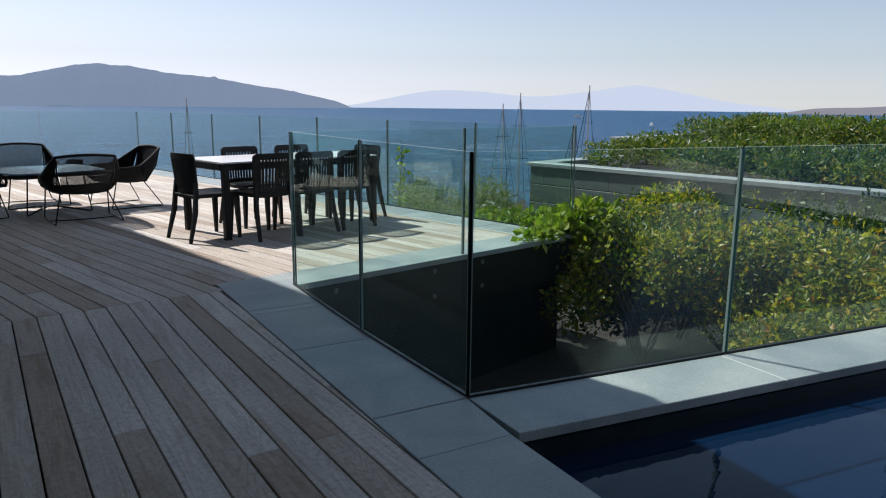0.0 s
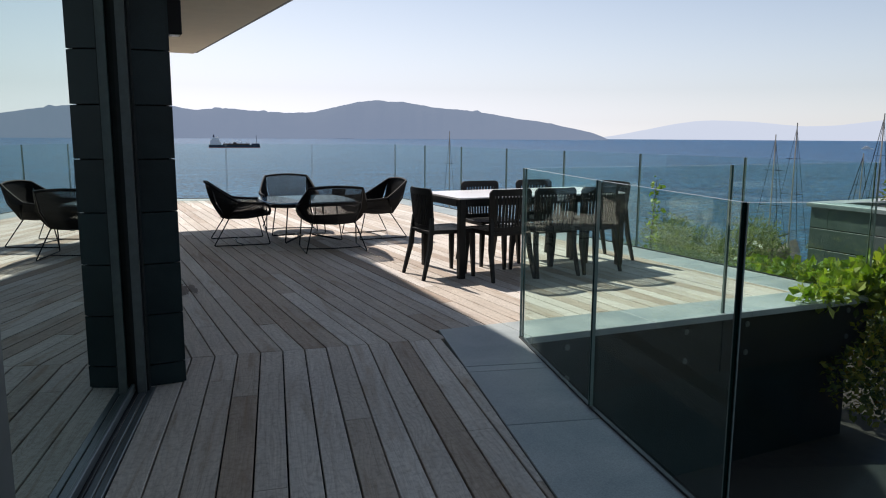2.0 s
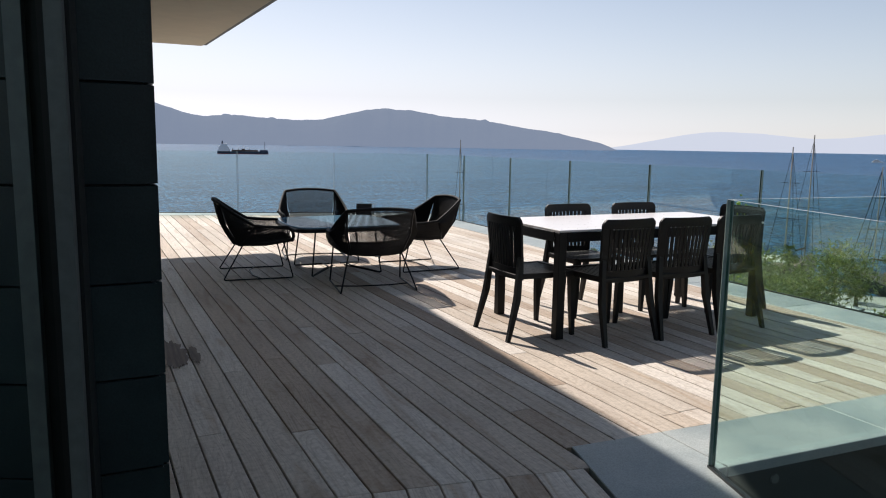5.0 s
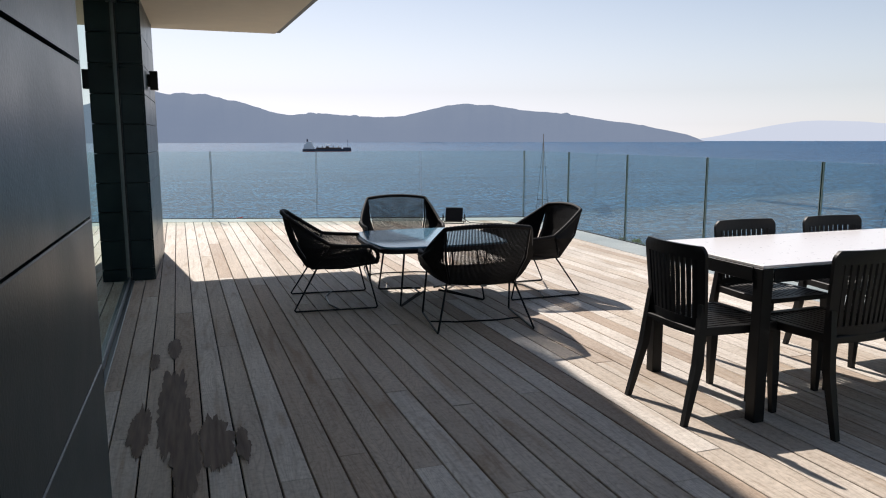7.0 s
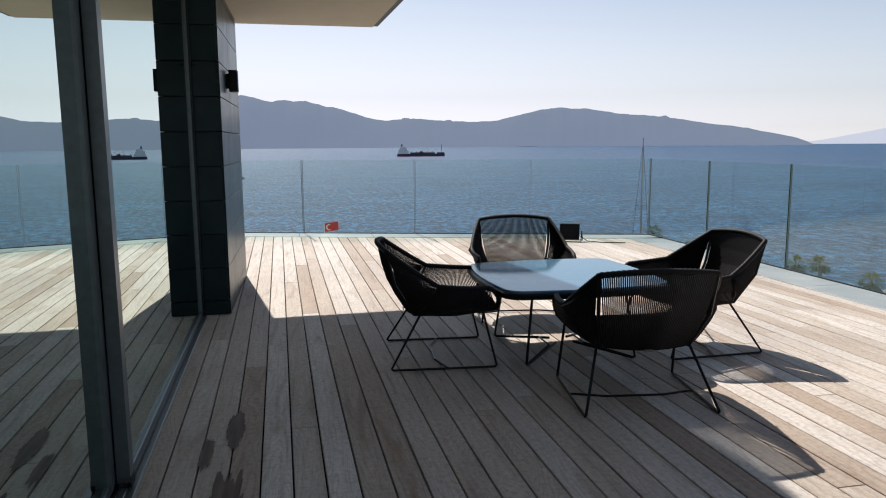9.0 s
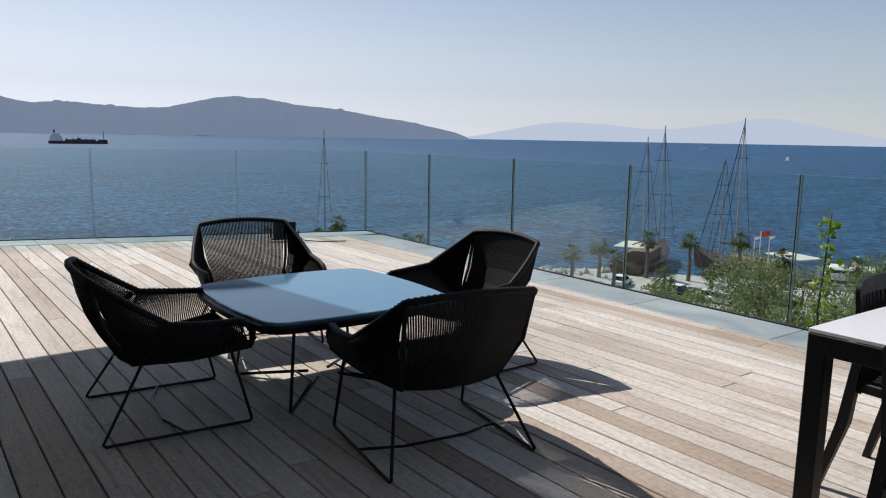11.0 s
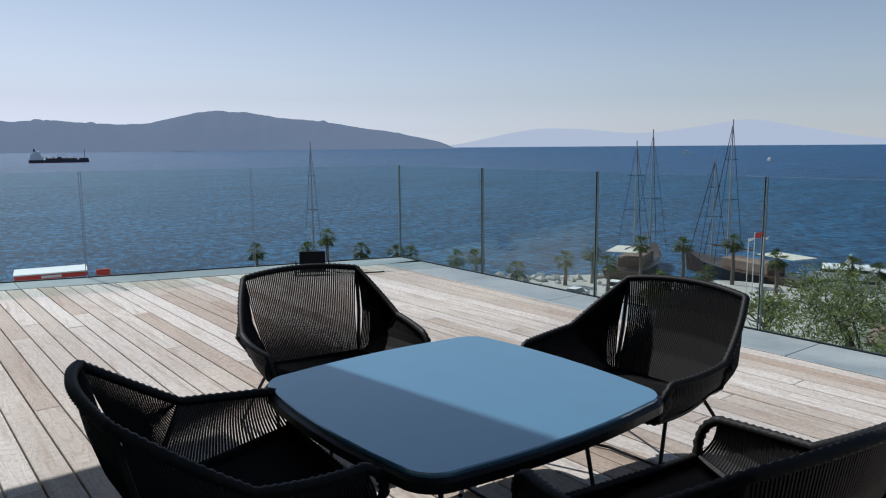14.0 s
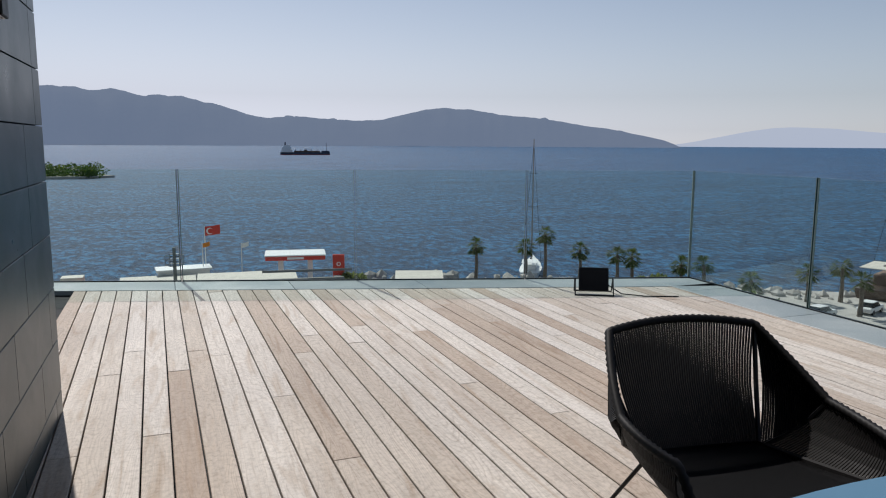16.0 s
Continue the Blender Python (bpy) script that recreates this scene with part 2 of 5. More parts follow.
M_SOIL = plain("dark_soil", (0.035, 0.03, 0.025), 0.95, 0, 0.4, 12)
M_CONCRETE = plain("pale_concrete", (0.42, 0.40, 0.37), 0.9, 0, 0.15, 0.6)
M_WHITE = plain("white_paint", (0.75, 0.75, 0.74), 0.5, 0, 0.06)
M_RED = plain("red_paint", (0.55, 0.045, 0.03), 0.5)
M_ROOF_GREY = plain("grey_roof_sheet", (0.14, 0.15, 0.16), 0.7, 0, 0.2, 1.0)
M_ROOF_GREEN = plain("green_roofing_felt", (0.16, 0.19, 0.14), 0.9, 0, 0.2, 0.8)
M_ROOF_CREAM = plain("cream_roof_sheet", (0.62, 0.58, 0.50), 0.7, 0, 0.1, 1.0)
M_ROOF_BROWN = plain("brown_roofing", (0.20, 0.14, 0.11), 0.9, 0, 0.2, 1.0)
M_WOOD = plain("varnished_hull_wood", (0.055, 0.033, 0.023), 0.4, 0, 0.3, 2)
M_BARK = plain("grey_bark", (0.12, 0.10, 0.08), 0.95, 0, 0.35, 14)
M_SHIP = plain("ship_hull_paint", (0.03, 0.04, 0.07), 0.6)
M_DARKGLASS = plain("dark_window_glass", (0.015, 0.02, 0.025), 0.1)


# ---------------------------------------------------------------- mesh helpers
def mesh_ob(name, verts, faces, mats, parent=None, label="", index=None, smooth=False):
    me = bpy.data.meshes.new(name)
    me.from_pydata([tuple(v) for v in verts], [], faces)
    for m in mats if isinstance(mats, (list, tuple)) else [mats]:
        me.materials.append(m)
    if index is not None:
        me.polygons.foreach_set("material_index", index)
    if smooth:
        me.polygons.foreach_set("use_smooth", [True] * len(me.polygons))
    me.update()
    ob = new(name, me)
    if parent:
        ob.parent = parent
    if label:
        ob["label"] = label
    return ob


def empty(name, m=None):
    ob = new(name)
    ob.empty_display_size = 0.2
    if m is not None:
        ob.matrix_basis = m
    return ob


class Geo:
    """Collects boxes, tubes and sheets into one mesh."""

    def __init__(self):
        self.v, self.f = [], []

    def add(self, verts, faces):
        n = len(self.v)
        self.v += [Vector(p) for p in verts]
        self.f += [tuple(i + n for i in f) for f in faces]
        return self

    def box(self, lo, hi, bevel=0.0, m=None):
        """A box with chamfered edges."""
        bm = bmesh.new()
        bmesh.ops.create_cube(bm, size=1)
        c = [(a + b) / 2 for a, b in zip(lo, hi)]
        s = [abs(b - a) for a, b in zip(lo, hi)]
        for v in bm.verts:
            v.co = Vector((v.co.x * s[0] + c[0], v.co.y * s[1] + c[1], v.co.z * s[2] + c[2]))
        if bevel:
            bmesh.ops.bevel(bm, geom=bm.edges[:], offset=bevel, segments=1, affect="EDGES")
        return self.take(bm, m)

    def take(self, bm, m=None):
        bm.verts.index_update()
        self.add([(m @ v.co if m else v.co) for v in bm.verts], [[v.index for v in f.verts] for f in bm.faces])
        bm.free()
        return self

    def tube(self, pts, r, sides=6, closed=False):
        """A round bar along pts; r may be one radius or one for each point."""
        pts = [Vector(p) for p in pts]
        n = len(pts)
        rs = r if isinstance(r, (list, tuple)) else [r] * n
        up = None
        verts, faces = [], []
        for i, p in enumerate(pts):
            a = pts[i - 1] if (i or closed) else p
            b = pts[(i + 1) % n] if (i < n - 1 or closed) else p
            d = ((p - a).normalized() + (b - p).normalized())
            d = d.normalized() if d.length > 1e-6 else (b - a).normalized()
            if up is None:
                up = d.orthogonal().normalized()
            up = (up - d * up.dot(d)).normalized()
            side = d.cross(up)
            for k in range(sides):
                t = 2 * math.pi * k / sides
                verts.append(p + (up * math.cos(t) + side * math.sin(t)) * rs[i])
        for i in range(n if closed else n - 1):
            j = (i + 1) % n
            for k in range(sides):
                l = (k + 1) % sides
                faces.append((i * sides + k, i * sides + l, j * sides + l, j * sides + k))
        if not closed:
            faces.append(tuple(range(sides))[::-1])
            faces.append(tuple((n - 1) * sides + k for k in range(sides)))
        return self.add(verts, faces)

    def prism(self, poly, z0, z1, chamfer=0.0):
        """A flat polygon drawn up from z0 to z1, its upper edge chamfered."""
        n = len(poly)
        if sum(a[0] * b[1] - b[0] * a[1] for a, b in zip(poly, poly[1:] + poly[:1])) < 0:
            poly = poly[::-1]
        rings = [[(x, y, z0) for x, y in poly], [(x, y, z1 - chamfer) for x, y in poly]]
        if chamfer:
            ins = []
            for i in range(n):
                p, a, b = Vector(poly[i]), Vector(poly[i - 1]), Vector(poly[(i + 1) % n])
                d1, d2 = (p - a).normalized(), (b - p).normalized()
                n1, n2 = Vector((-d1.y, d1.x)), Vector((-d2.y, d2.x))
                h = n1 + n2
                h = h / max(0.3, h.dot(n1))
                ins.append((p.x + h.x * chamfer, p.y + h.y * chamfer, z1))
            rings.append(ins)
        verts = sum(rings, [])
        faces = [tuple(range(n))[::-1], tuple(range((len(rings) - 1) * n, len(rings) * n))]
        for r in range(len(rings) - 1):
            for i in range(n):
                j = (i + 1) % n
                faces.append((r * n + i, r * n + j, r * n + n + j, r * n + n + i))
        return self.add(verts, faces)

    def ob(self, name, mats, parent=None, label="", smooth=False):
        return mesh_ob(name, self.v, self.f, mats, parent, label, smooth=smooth)


def clip(poly, a, b):
    """The part of a convex polygon to the left of the line from a to b."""
    out = []
    side = lambda p: (b[0] - a[0]) * (p[1] - a[1]) - (b[1] - a[1]) * (p[0] - a[0])
    for i, p in enumerate(poly):
        q = poly[(i + 1) % len(poly)]
        sp, sq = side(p), side(q)
        if sp >= 0:
            out.append(p)
        if sp * sq < 0:
            t = sp / (sp - sq)
            out.append((p[0] + (q[0] - p[0]) * t, p[1] + (q[1] - p[1]) * t))
    return out


def clip_region(poly, region):
    for a, b in zip(region, region[1:] + region[:1]):
        if len(poly) < 3:
            return []
        poly = clip(poly, a, b)
    clean = [p for i, p in enumerate(poly) if math.dist(p, poly[i - 1]) > 1e-4]
    return clean if len(clean) > 2 else []


# ---------------------------------------------------------------- plan
WING = radians(14.9)                                  # the near wing leans by this much
U = Vector((math.sin(WING), math.cos(WING)))          # along the near wing
V = Vector((math.cos(WING), -math.sin(WING)))         # across it, away from the house
STONE = 1.765                                         # deck edge of the near stone band
FAR = Vector((-0.9565, 0.2917))                         # along the far edge, towards the house
CORNER = Vector((6.33, 12.98))                        # glass corner at the sea
WALL_X, DOOR_X = 0.87, 0.66
EDGE_IN = 5.87
SOUTH_OUT = 2.66


def far_y(x, inset=0.0):
    return CORNER.y + (CORNER.x - x) * 0.305 - inset


def wing(u, v):
    """A place in the near wing: u metres along it and v metres off the door track."""
    p = Vector((0.70, 2.70)) + U * u + V * v
    return (p.x, p.y)


# ---------------------------------------------------------------- ground and sea
SEA_Z = -20.4
LAND_Z = -19.2
g = Geo()
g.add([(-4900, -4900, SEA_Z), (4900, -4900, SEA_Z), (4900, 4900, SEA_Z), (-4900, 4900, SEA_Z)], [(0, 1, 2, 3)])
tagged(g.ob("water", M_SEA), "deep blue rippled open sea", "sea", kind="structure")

shore = [(-400, -400), (115, -400), (113, 0), (112, 25), (106, 46), (101, 64), (89, 81), (80, 87), (72, 92), (58, 104), (38, 108), (20, 110), (0, 108), (-20, 104), (-60, 96), (-400, 80)]
g = Geo()
g.prism(shore, SEA_Z - 3, LAND_Z)
tagged(g.ob("ground", M_CONCRETE), "pale concrete quay and car park by the sea", "ground", kind="structure")

# slope below the terrace
g = Geo()
top, bot = [(-60, -60), (7.2, -60), (9.5, 1), (9.0, 11), (7.0, 15), (-60, 25)], [(-60, -60), (40, -60), (40, 8), (32, 30), (16, 42), (-60, 55)]
g.add([(x, y, -2.6) for x, y in top] + [(x, y, LAND_Z + 0.01) for x, y in bot], [tuple(range(6))] + [(i, 6 + i, 6 + (i + 1) % 6, (i + 1) % 6) for i in range(6)])
M_SLOPE = plain("dry_hillside_soil", (0.17, 0.15, 0.09), 0.95, 0, 0.35, 1.5)
tagged(g.ob("ground_slope", M_SLOPE), "dry scrubby hillside under the terrace", "ground", kind="structure")

# ---------------------------------------------------------------- deck base and boards
floor = Geo()
floor.prism([wing(0.6, -0.05), wing(0.6, 2.1), wing(-9, 2.1), wing(-9, -0.05)], -0.30, -0.045)
floor.prism([(0.5, 2.72), (6.30, 2.72), (6.30, far_y(6.3, 0.03)), (0.5, far_y(0.5, 0.03))], -0.301, -0.046)
floor.prism([(-6, 10.6), (0.5, 10.6), (0.5, far_y(0.5, 0.03)), (-6, far_y(-6, 0.03))], -0.302, -0.047)
deck = tagged(floor.ob("floor", M_JOINT), "weathered grey hardwood deck with dark joints", "deck", kind="structure")

PITCH, GAP = 0.1295, 0.0075
LEAN = math.tan(radians(-0.9))                         # the main boards lean a little towards the house
BW = radians(12.8)                                     # lean of the wing boards
MITRE = lambda x: 3.02 - 0.165 * (x - 1.8)             # the mitred joint between the two runs of boards
rng = random.Random(7)
wing_region = [wing(-9, 0.40), wing(-9, STONE - 0.005), wing(0.12, STONE - 0.005), (2.55, MITRE(2.55) - 0.001), (0.84, MITRE(0.84) - 0.001)]
west_region = [(0.5, MITRE(0.5) + 0.001), (2.8, MITRE(2.8) + 0.001), (2.8, far_y(2.8, 0.45)), (0.5, far_y(0.5, 0.45))]
east_region = [(2.3, 3.105), (EDGE_IN, 2.935), (EDGE_IN, far_y(EDGE_IN, 0.45)), (2.3, far_y(2.3, 0.45))]
left_region = [(-6, 11.05), (0.5, 11.05), (0.5, far_y(0.5, 0.45)), (-6, far_y(-6, 0.45))]
board_jobs = []


def boards(region, to_plan, lo, hi, start, end, shift):
    k = lo
    while k < hi:
        s = start - rng.uniform(0, 3.0)
        while s < end:
            length = rng.choice((2.4, 3.1, 3.8, 4.4, 4.9))
            quad = [to_plan(s + 0.0015, k + GAP / 2), to_plan(s + length - 0.0015, k + GAP / 2), to_plan(s + length - 0.0015, k + PITCH - GAP / 2), to_plan(s + 0.0015, k + PITCH - GAP / 2)]
            poly = clip_region(quad, region)
            if poly:
                board_jobs.append((poly, rng.uniform(-0.0012, 0.0012), shift))
            s += length
        k += PITCH


FIRST = 1.127 - 5 * PITCH                              # a joint of the main boards, at y = 6


def main_plan(s, k):
    return (FIRST + k + LEAN * (s - 6.0), s)


def wing_plan(s, k):
    """Along a wing board that meets the main board of the same number at the mitre."""
    x = (FIRST + k / 1.012 - LEAN * 3.0)
    y = MITRE(x)
    return (x + math.sin(BW) * s, y + math.cos(BW) * s)


TURN = 2.57 - FIRST                                    # from here on the boards end at the stone border
boards(west_region, main_plan, -PITCH * 3, PITCH * int(TURN / PITCH) - 0.01, 2.3, 14.4, 0.0)
boards(east_region, main_plan, PITCH * int(TURN / PITCH), EDGE_IN, 2.3, 14.4, 0.0)
boards(left_region, main_plan, -PITCH * 34, -PITCH * 2, 11.0, 15.2, 0.0)
PITCH *= 1.012
boards(wing_region, wing_plan, -PITCH * 22, PITCH * 22, -11.0, 0.6, BW)

# ---------------------------------------------------------------- stone border
slab_jobs = []


def slab_row(a, b, width_vec, lengths, region=None):
    """Slabs laid end to end from a to b."""
    a, b = Vector(a), Vector(b)
    d, total, s, i = (b - a).normalized(), (b - a).length, 0.0, 0
    while s < total - 0.05:
        e = min(total, s + lengths[i % len(lengths)])
        p, q = a + d * (s + 0.002), a + d * (e - 0.002)
        w = Vector(width_vec)
        slab_jobs.append([tuple(p), tuple(q), tuple(q + w), tuple(p + w)])
        s, i = e, i + 1


slab_row(wing(-1.775, STONE), wing(0.06, STONE), V * 0.475, (0.98, 0.76))
slab_jobs.append([(2.628, 3.088), wing(0.065, STONE), wing(0.065, 2.24), (3.05, 2.665), (3.10, 2.665), (3.10, 3.063)])
slab_row((3.104, 3.064), (5.868, 2.932), (0.0, -0.40), (1.0, 0.9))
slab_row((5.874, 2.53), (5.874, far_y(5.874, 0.44)), (0.456, 0.0), (1.0, 1.2, 1.1))
slab_row((5.868, far_y(5.868, 0.446)), (-5.5, far_y(-5.5, 0.446)), (0.0, 0.446), (1.25, 1.1))
slab_jobs.append([(5.874, far_y(5.874, 0.436)), (6.33, far_y(6.33, 0.44)), (6.33, far_y(6.33)), (5.874, far_y(5.874))])

# pool coping, in the pool's own lean
PD = Vector((math.cos(radians(21.2)), -math.sin(radians(21.2))))
PE = Vector((-math.sin(radians(16.5)), -math.cos(radians(16.5))))
POOL = Vector((2.255, 0.03))
GC = Vector((2.40, 0.40))                              # glass corner by the pool
slab_row(tuple(GC + PD * 0.0), tuple(GC + PD * 5.0), PE * 0.40, (1.49, 1.3))
slab_jobs.append([wing(-1.78, STONE), tuple(GC - PD * 0.004), tuple(POOL), wing(-2.18, STONE)])
for k in range(6):
    s0, s1 = k * 0.95 + 0.002, k * 0.95 + 0.948
    slab_jobs.append([tuple(POOL + PE * s0), tuple(POOL + PE * s1), wing(-2.18 - s1, STONE), wing(-2.18 - s0, STONE)])

# walls under the stone border, round the sunken bed and the pool
g = Geo()
g.prism([wing(-1.9, 1.80), wing(0.0, 1.80), wing(0.0, 2.225), wing(-1.9, 2.225)], -2.4, -0.041)
g.prism([(3.02, 2.69), (6.31, 2.69), (6.31, 2.92), (3.02, 3.0)], -2.4, -0.047)
g.prism([(5.90, 2.95), (6.315, 2.95), (6.315, far_y(6.315, 0.02)), (5.90, far_y(5.90, 0.02))], -2.4, -0.048)
g.prism([(-5.5, far_y(-5.5, 0.3)), (5.9, far_y(5.9, 0.3)), (5.9, far_y(5.9, 0.02)), (-5.5, far_y(-5.5, 0.02))], -2.4, -0.049)
a, b = GC + PE * 0.02, GC + PD * 5.0 + PE * 0.02
g.prism([tuple(a), tuple(b), tuple(b + PE * 0.36), tuple(a + PE * 0.36)], -2.4, -0.042)
tagged(g.ob("wall_retaining", M_TILE), "dark slate-clad retaining wall below the deck edge", "wall", kind="structure")

# pool basin and water
g = Geo()
pc = [POOL - PE * 0.0, POOL + PD * 7, POOL + PD * 7 + PE * 6, POOL + PE * 6]
g.add([(p.x, p.y, -0.05) for p in pc] + [(p.x, p.y, -1.5) for p in pc], [(0, 1, 5, 4), (1, 2, 6, 5), (2, 3, 7, 6), (3, 0, 4, 7), (4, 5, 6, 7)])
tagged(g.ob("pool_basin", M_TILE), "dark tiled swimming pool basin", "pool", kind="structure")
g = Geo()
g.add([(p.x, p.y, -0.135) for p in pc], [(0, 1, 2, 3)])
tagged(g.ob("water_pool", M_POOL), "still dark blue pool water", "pool water", kind="structure")

# floor of the sunken bed
g = Geo()
g.prism([(2.0, -2.2), (12.0, -2.2), (12.0, 6.0), (6.33, 6.0), (6.33, 2.7), (2.6, 2.7)], -1.6, -1.25)
tagged(g.ob("ground_bed", M_SOIL), "dark soil of the sunken planting bed", "ground", kind="structure")


# ---------------------------------------------------------------- glass balustrades
def glass_panel(a, b, z0=0.012, z1=1.1, thick=0.013, clamps=()):
    """One frameless glass panel between two plan points."""
    a, b = Vector(a), Vector(b)
    d = (b - a).normalized()
    n = Vector((-d.y, d.x)) * thick / 2
    a, b = a + d * 0.006, b - d * 0.006
    q = [a - n, b - n, b + n, a + n]
    verts = [(p.x, p.y, z0) for p in q] + [(p.x, p.y, z1) for p in q]
    faces = [(0, 1, 5, 4), (2, 3, 7, 6), (1, 2, 6, 5), (3, 0, 4, 7), (4, 5, 6, 7), (3, 2, 1, 0)]
    thing = tagged(empty("glass_panel", Matrix.Translation((a.x, a.y, 0))), "clear frameless glass balustrade panel on stone edge", "balustrade", group="glass balustrade panels")
    o = Vector((a.x, a.y, 0))
    mesh_ob("pane", [Vector(v) - o for v in verts], faces, [M_PANE, M_PANE_EDGE, M_PANE_BEVEL], thing, index=[0, 0, 1, 1, 2, 1])
    for u in (0.0, 1.0):
        p = a.lerp(b, u) + d * (0.004 if u == 0 else -0.004) - Vector((a.x, a.y))
        e, k = d * 0.0022, n * 1.12
        Geo().prism([tuple(p - e - k), tuple(p + e - k), tuple(p + e + k), tuple(p - e + k)], z0, z1 - 0.001).ob("edge_bevel", M_PANE_BEVEL, thing)
    shoe = Geo().prism([tuple(p - Vector((a.x, a.y))) for p in (a - n * 1.5, b - n * 1.5, b + n * 1.5, a + n * 1.5)], min(z0, 0.002), max(z0, 0.0) + 0.003)
    shoe.ob("base_channel", M_ALU_DARK, thing)
    for u, z in clamps:
        p = a.lerp(b, u) - Vector((a.x, a.y))
        c = Geo().tube([(p.x - n.x * 2.6, p.y - n.y * 2.6, z), (p.x + n.x * 2.6, p.y + n.y * 2.6, z)], 0.022, 12)
        c.ob("clamp", M_ALU, thing, "round steel glass clamp")
    return thing


G1, G2, G3 = Vector((3.03, 2.70)), Vector((2.685, 1.50)), Vector((2.41, 0.41))
glass_panel(G1, G2)
glass_panel(G2, G3)
glass_panel(G3 - PD * 0.004, G3 + PD * 1.53)
glass_panel(G3 + PD * 1.53, G3 + PD * 3.07)
glass_panel(G3 + PD * 3.07, G3 + PD * 4.6)
glass_panel((3.036, SOUTH_OUT + 0.03), (4.74, SOUTH_OUT - 0.04), -0.45, 1.1, clamps=((0.2, -0.1), (0.8, -0.1), (0.2, -0.32), (0.8, -0.32)))
glass_panel((4.74, SOUTH_OUT - 0.04), (6.35, SOUTH_OUT - 0.08), -0.45, 1.1, clamps=((0.15, -0.1), (0.85, -0.1), (0.15, -0.32), (0.85, -0.32)))
for k in range(7):
    y1 = 13.0 - 1.512 * k
    glass_panel((6.33, y1), (6.33, max(y1 - 1.512, 2.60)))
for k in range(7):
    p = CORNER + FAR * (1.70 * k + 0.012)
    glass_panel(tuple(p), tuple(p + FAR * 1.70))

# ---------------------------------------------------------------- house
COURSE, PHASE = 0.265, 0.116


def cladding(x0, y0, x1, y1, z1, seed):
    """Jobs for stone tiles on a wall face that runs from (x0, y0) to (x1, y1)."""
    r = random.Random(seed)
    a, d = Vector((x0, y0)), Vector((x1 - x0, y1 - y0))
    total = d.length
    d = d.normalized()
    n = Vector((d.y, -d.x))
    z, zs = 0.0, PHASE
    while z < z1 - 0.01:
        top = min(zs, z1)
        s = -r.choice((0.0, 0.3, 0.5)) if total > 1.0 else 0.0
        while s < total - 0.01:
            e = s + (0.795 if total > 1.0 else total)
            p, q = max(s, 0) + 0.003, min(e, total) - 0.003
            if q - p > 0.02:
                tile_jobs.append((a + d * p, a + d * q, n, z + 0.003, top - 0.003))
            s = e
        z, zs = top, zs + COURSE


tile_jobs = []
HOUSE_TOP = 2.56
g = Geo()
g.prism([(-3.5, 3.1), (0.25, 3.1), (0.71, 2.74), (0.94, 2.74), (0.95, 3.41), (0.60, 3.41), (-3.5, 3.41)], 0.0, HOUSE_TOP)
g.prism([(-6.0, 9.265), (0.75, 9.265), (0.77, 11.0), (-6.0, 11.0)], 0.0, HOUSE_TOP)
wall_house = tagged(g.ob("wall_house", M_JOINT), "house wall clad in dark slate tiles", "wall", kind="structure")
cladding(0.70, 2.725, 0.955, 2.725, HOUSE_TOP, 1)
cladding(0.955, 2.725, 0.963, 3.42, HOUSE_TOP, 2)
cladding(0.53, 9.25, 0.765, 9.25, HOUSE_TOP, 3)
cladding(0.765, 9.25, 0.785, 11.015, HOUSE_TOP, 4)
cladding(0.785, 11.015, -6.0, 11.015, HOUSE_TOP, 5)

# rooms behind the glass: floor, back walls, ceiling
g = Geo()
g.prism([(-5.9, 3.38), (0.60, 3.38), (0.50, 9.26), (-5.9, 9.26)], -0.2, -0.012)
g.prism([wing(-9, -5.0), wing(-9, -0.1), wing(0.2, -0.1), wing(0.3, -3.5)], -0.2, -0.013)
tagged(g.ob("floor_room", M_RENDER), "dim interior floor behind the glass doors", "floor", kind="structure")
g = Geo()
g.prism([(-6.0, 3.7), (-5.9, 3.7), (-5.9, 9.1), (-6.0, 9.1)], -0.2, HOUSE_TOP)
g.prism([wing(-9, -5.1), wing(-9, -5.0), wing(0.6, -5.0), wing(0.6, -5.1)], -0.2, HOUSE_TOP)
g.prism([wing(-9.1, -5.1), wing(-9.1, 7.0), wing(-9.0, 7.0), wing(-9.0, -5.1)], -0.2, HOUSE_TOP)
tagged(g.ob("wall_room", M_RENDER), "plain interior walls behind the glass doors", "wall", kind="structure")

# roof slab with its soffit, and an unseen storey added above for its shadow
ROOF = [(2.25, 11.36), (2.575, 2.6), wing(-9.2, 1.3), wing(-9.2, -5.2), (-6.2, 2.0), (-6.2, 11.15)]
g = Geo().prism(ROOF, HOUSE_TOP + 0.02, HOUSE_TOP + 0.55)
tagged(g.ob("roof", M_FASCIA), "dark trimmed flat roof slab", "roof", kind="structure")
INNER = [(2.185, 11.29), (2.505, 2.6), wing(-9.1, 1.24), wing(-9.1, -5.1), (-6.1, 2.0), (-6.1, 11.08)]
g = Geo().prism(INNER, HOUSE_TOP, HOUSE_TOP + 0.03)
tagged(g.ob("ceiling", M_SOFFIT), "cream plastered soffit under the roof overhang", "ceiling", kind="structure")
# out-of-view block, its top edge shaped to place the deck's shadow line
g = Geo()
g.prism([(2.37, 10.7), (1.88, 2.6), (1.4, -9.0), (-6.0, -9.0), (-6.0, 10.4)], HOUSE_TOP + 0.55, 5.45)
tagged(g.ob("wall_storey", M_TILE), "unseen upper storey added to cast the shadow edge on the deck", "wall", kind="structure")


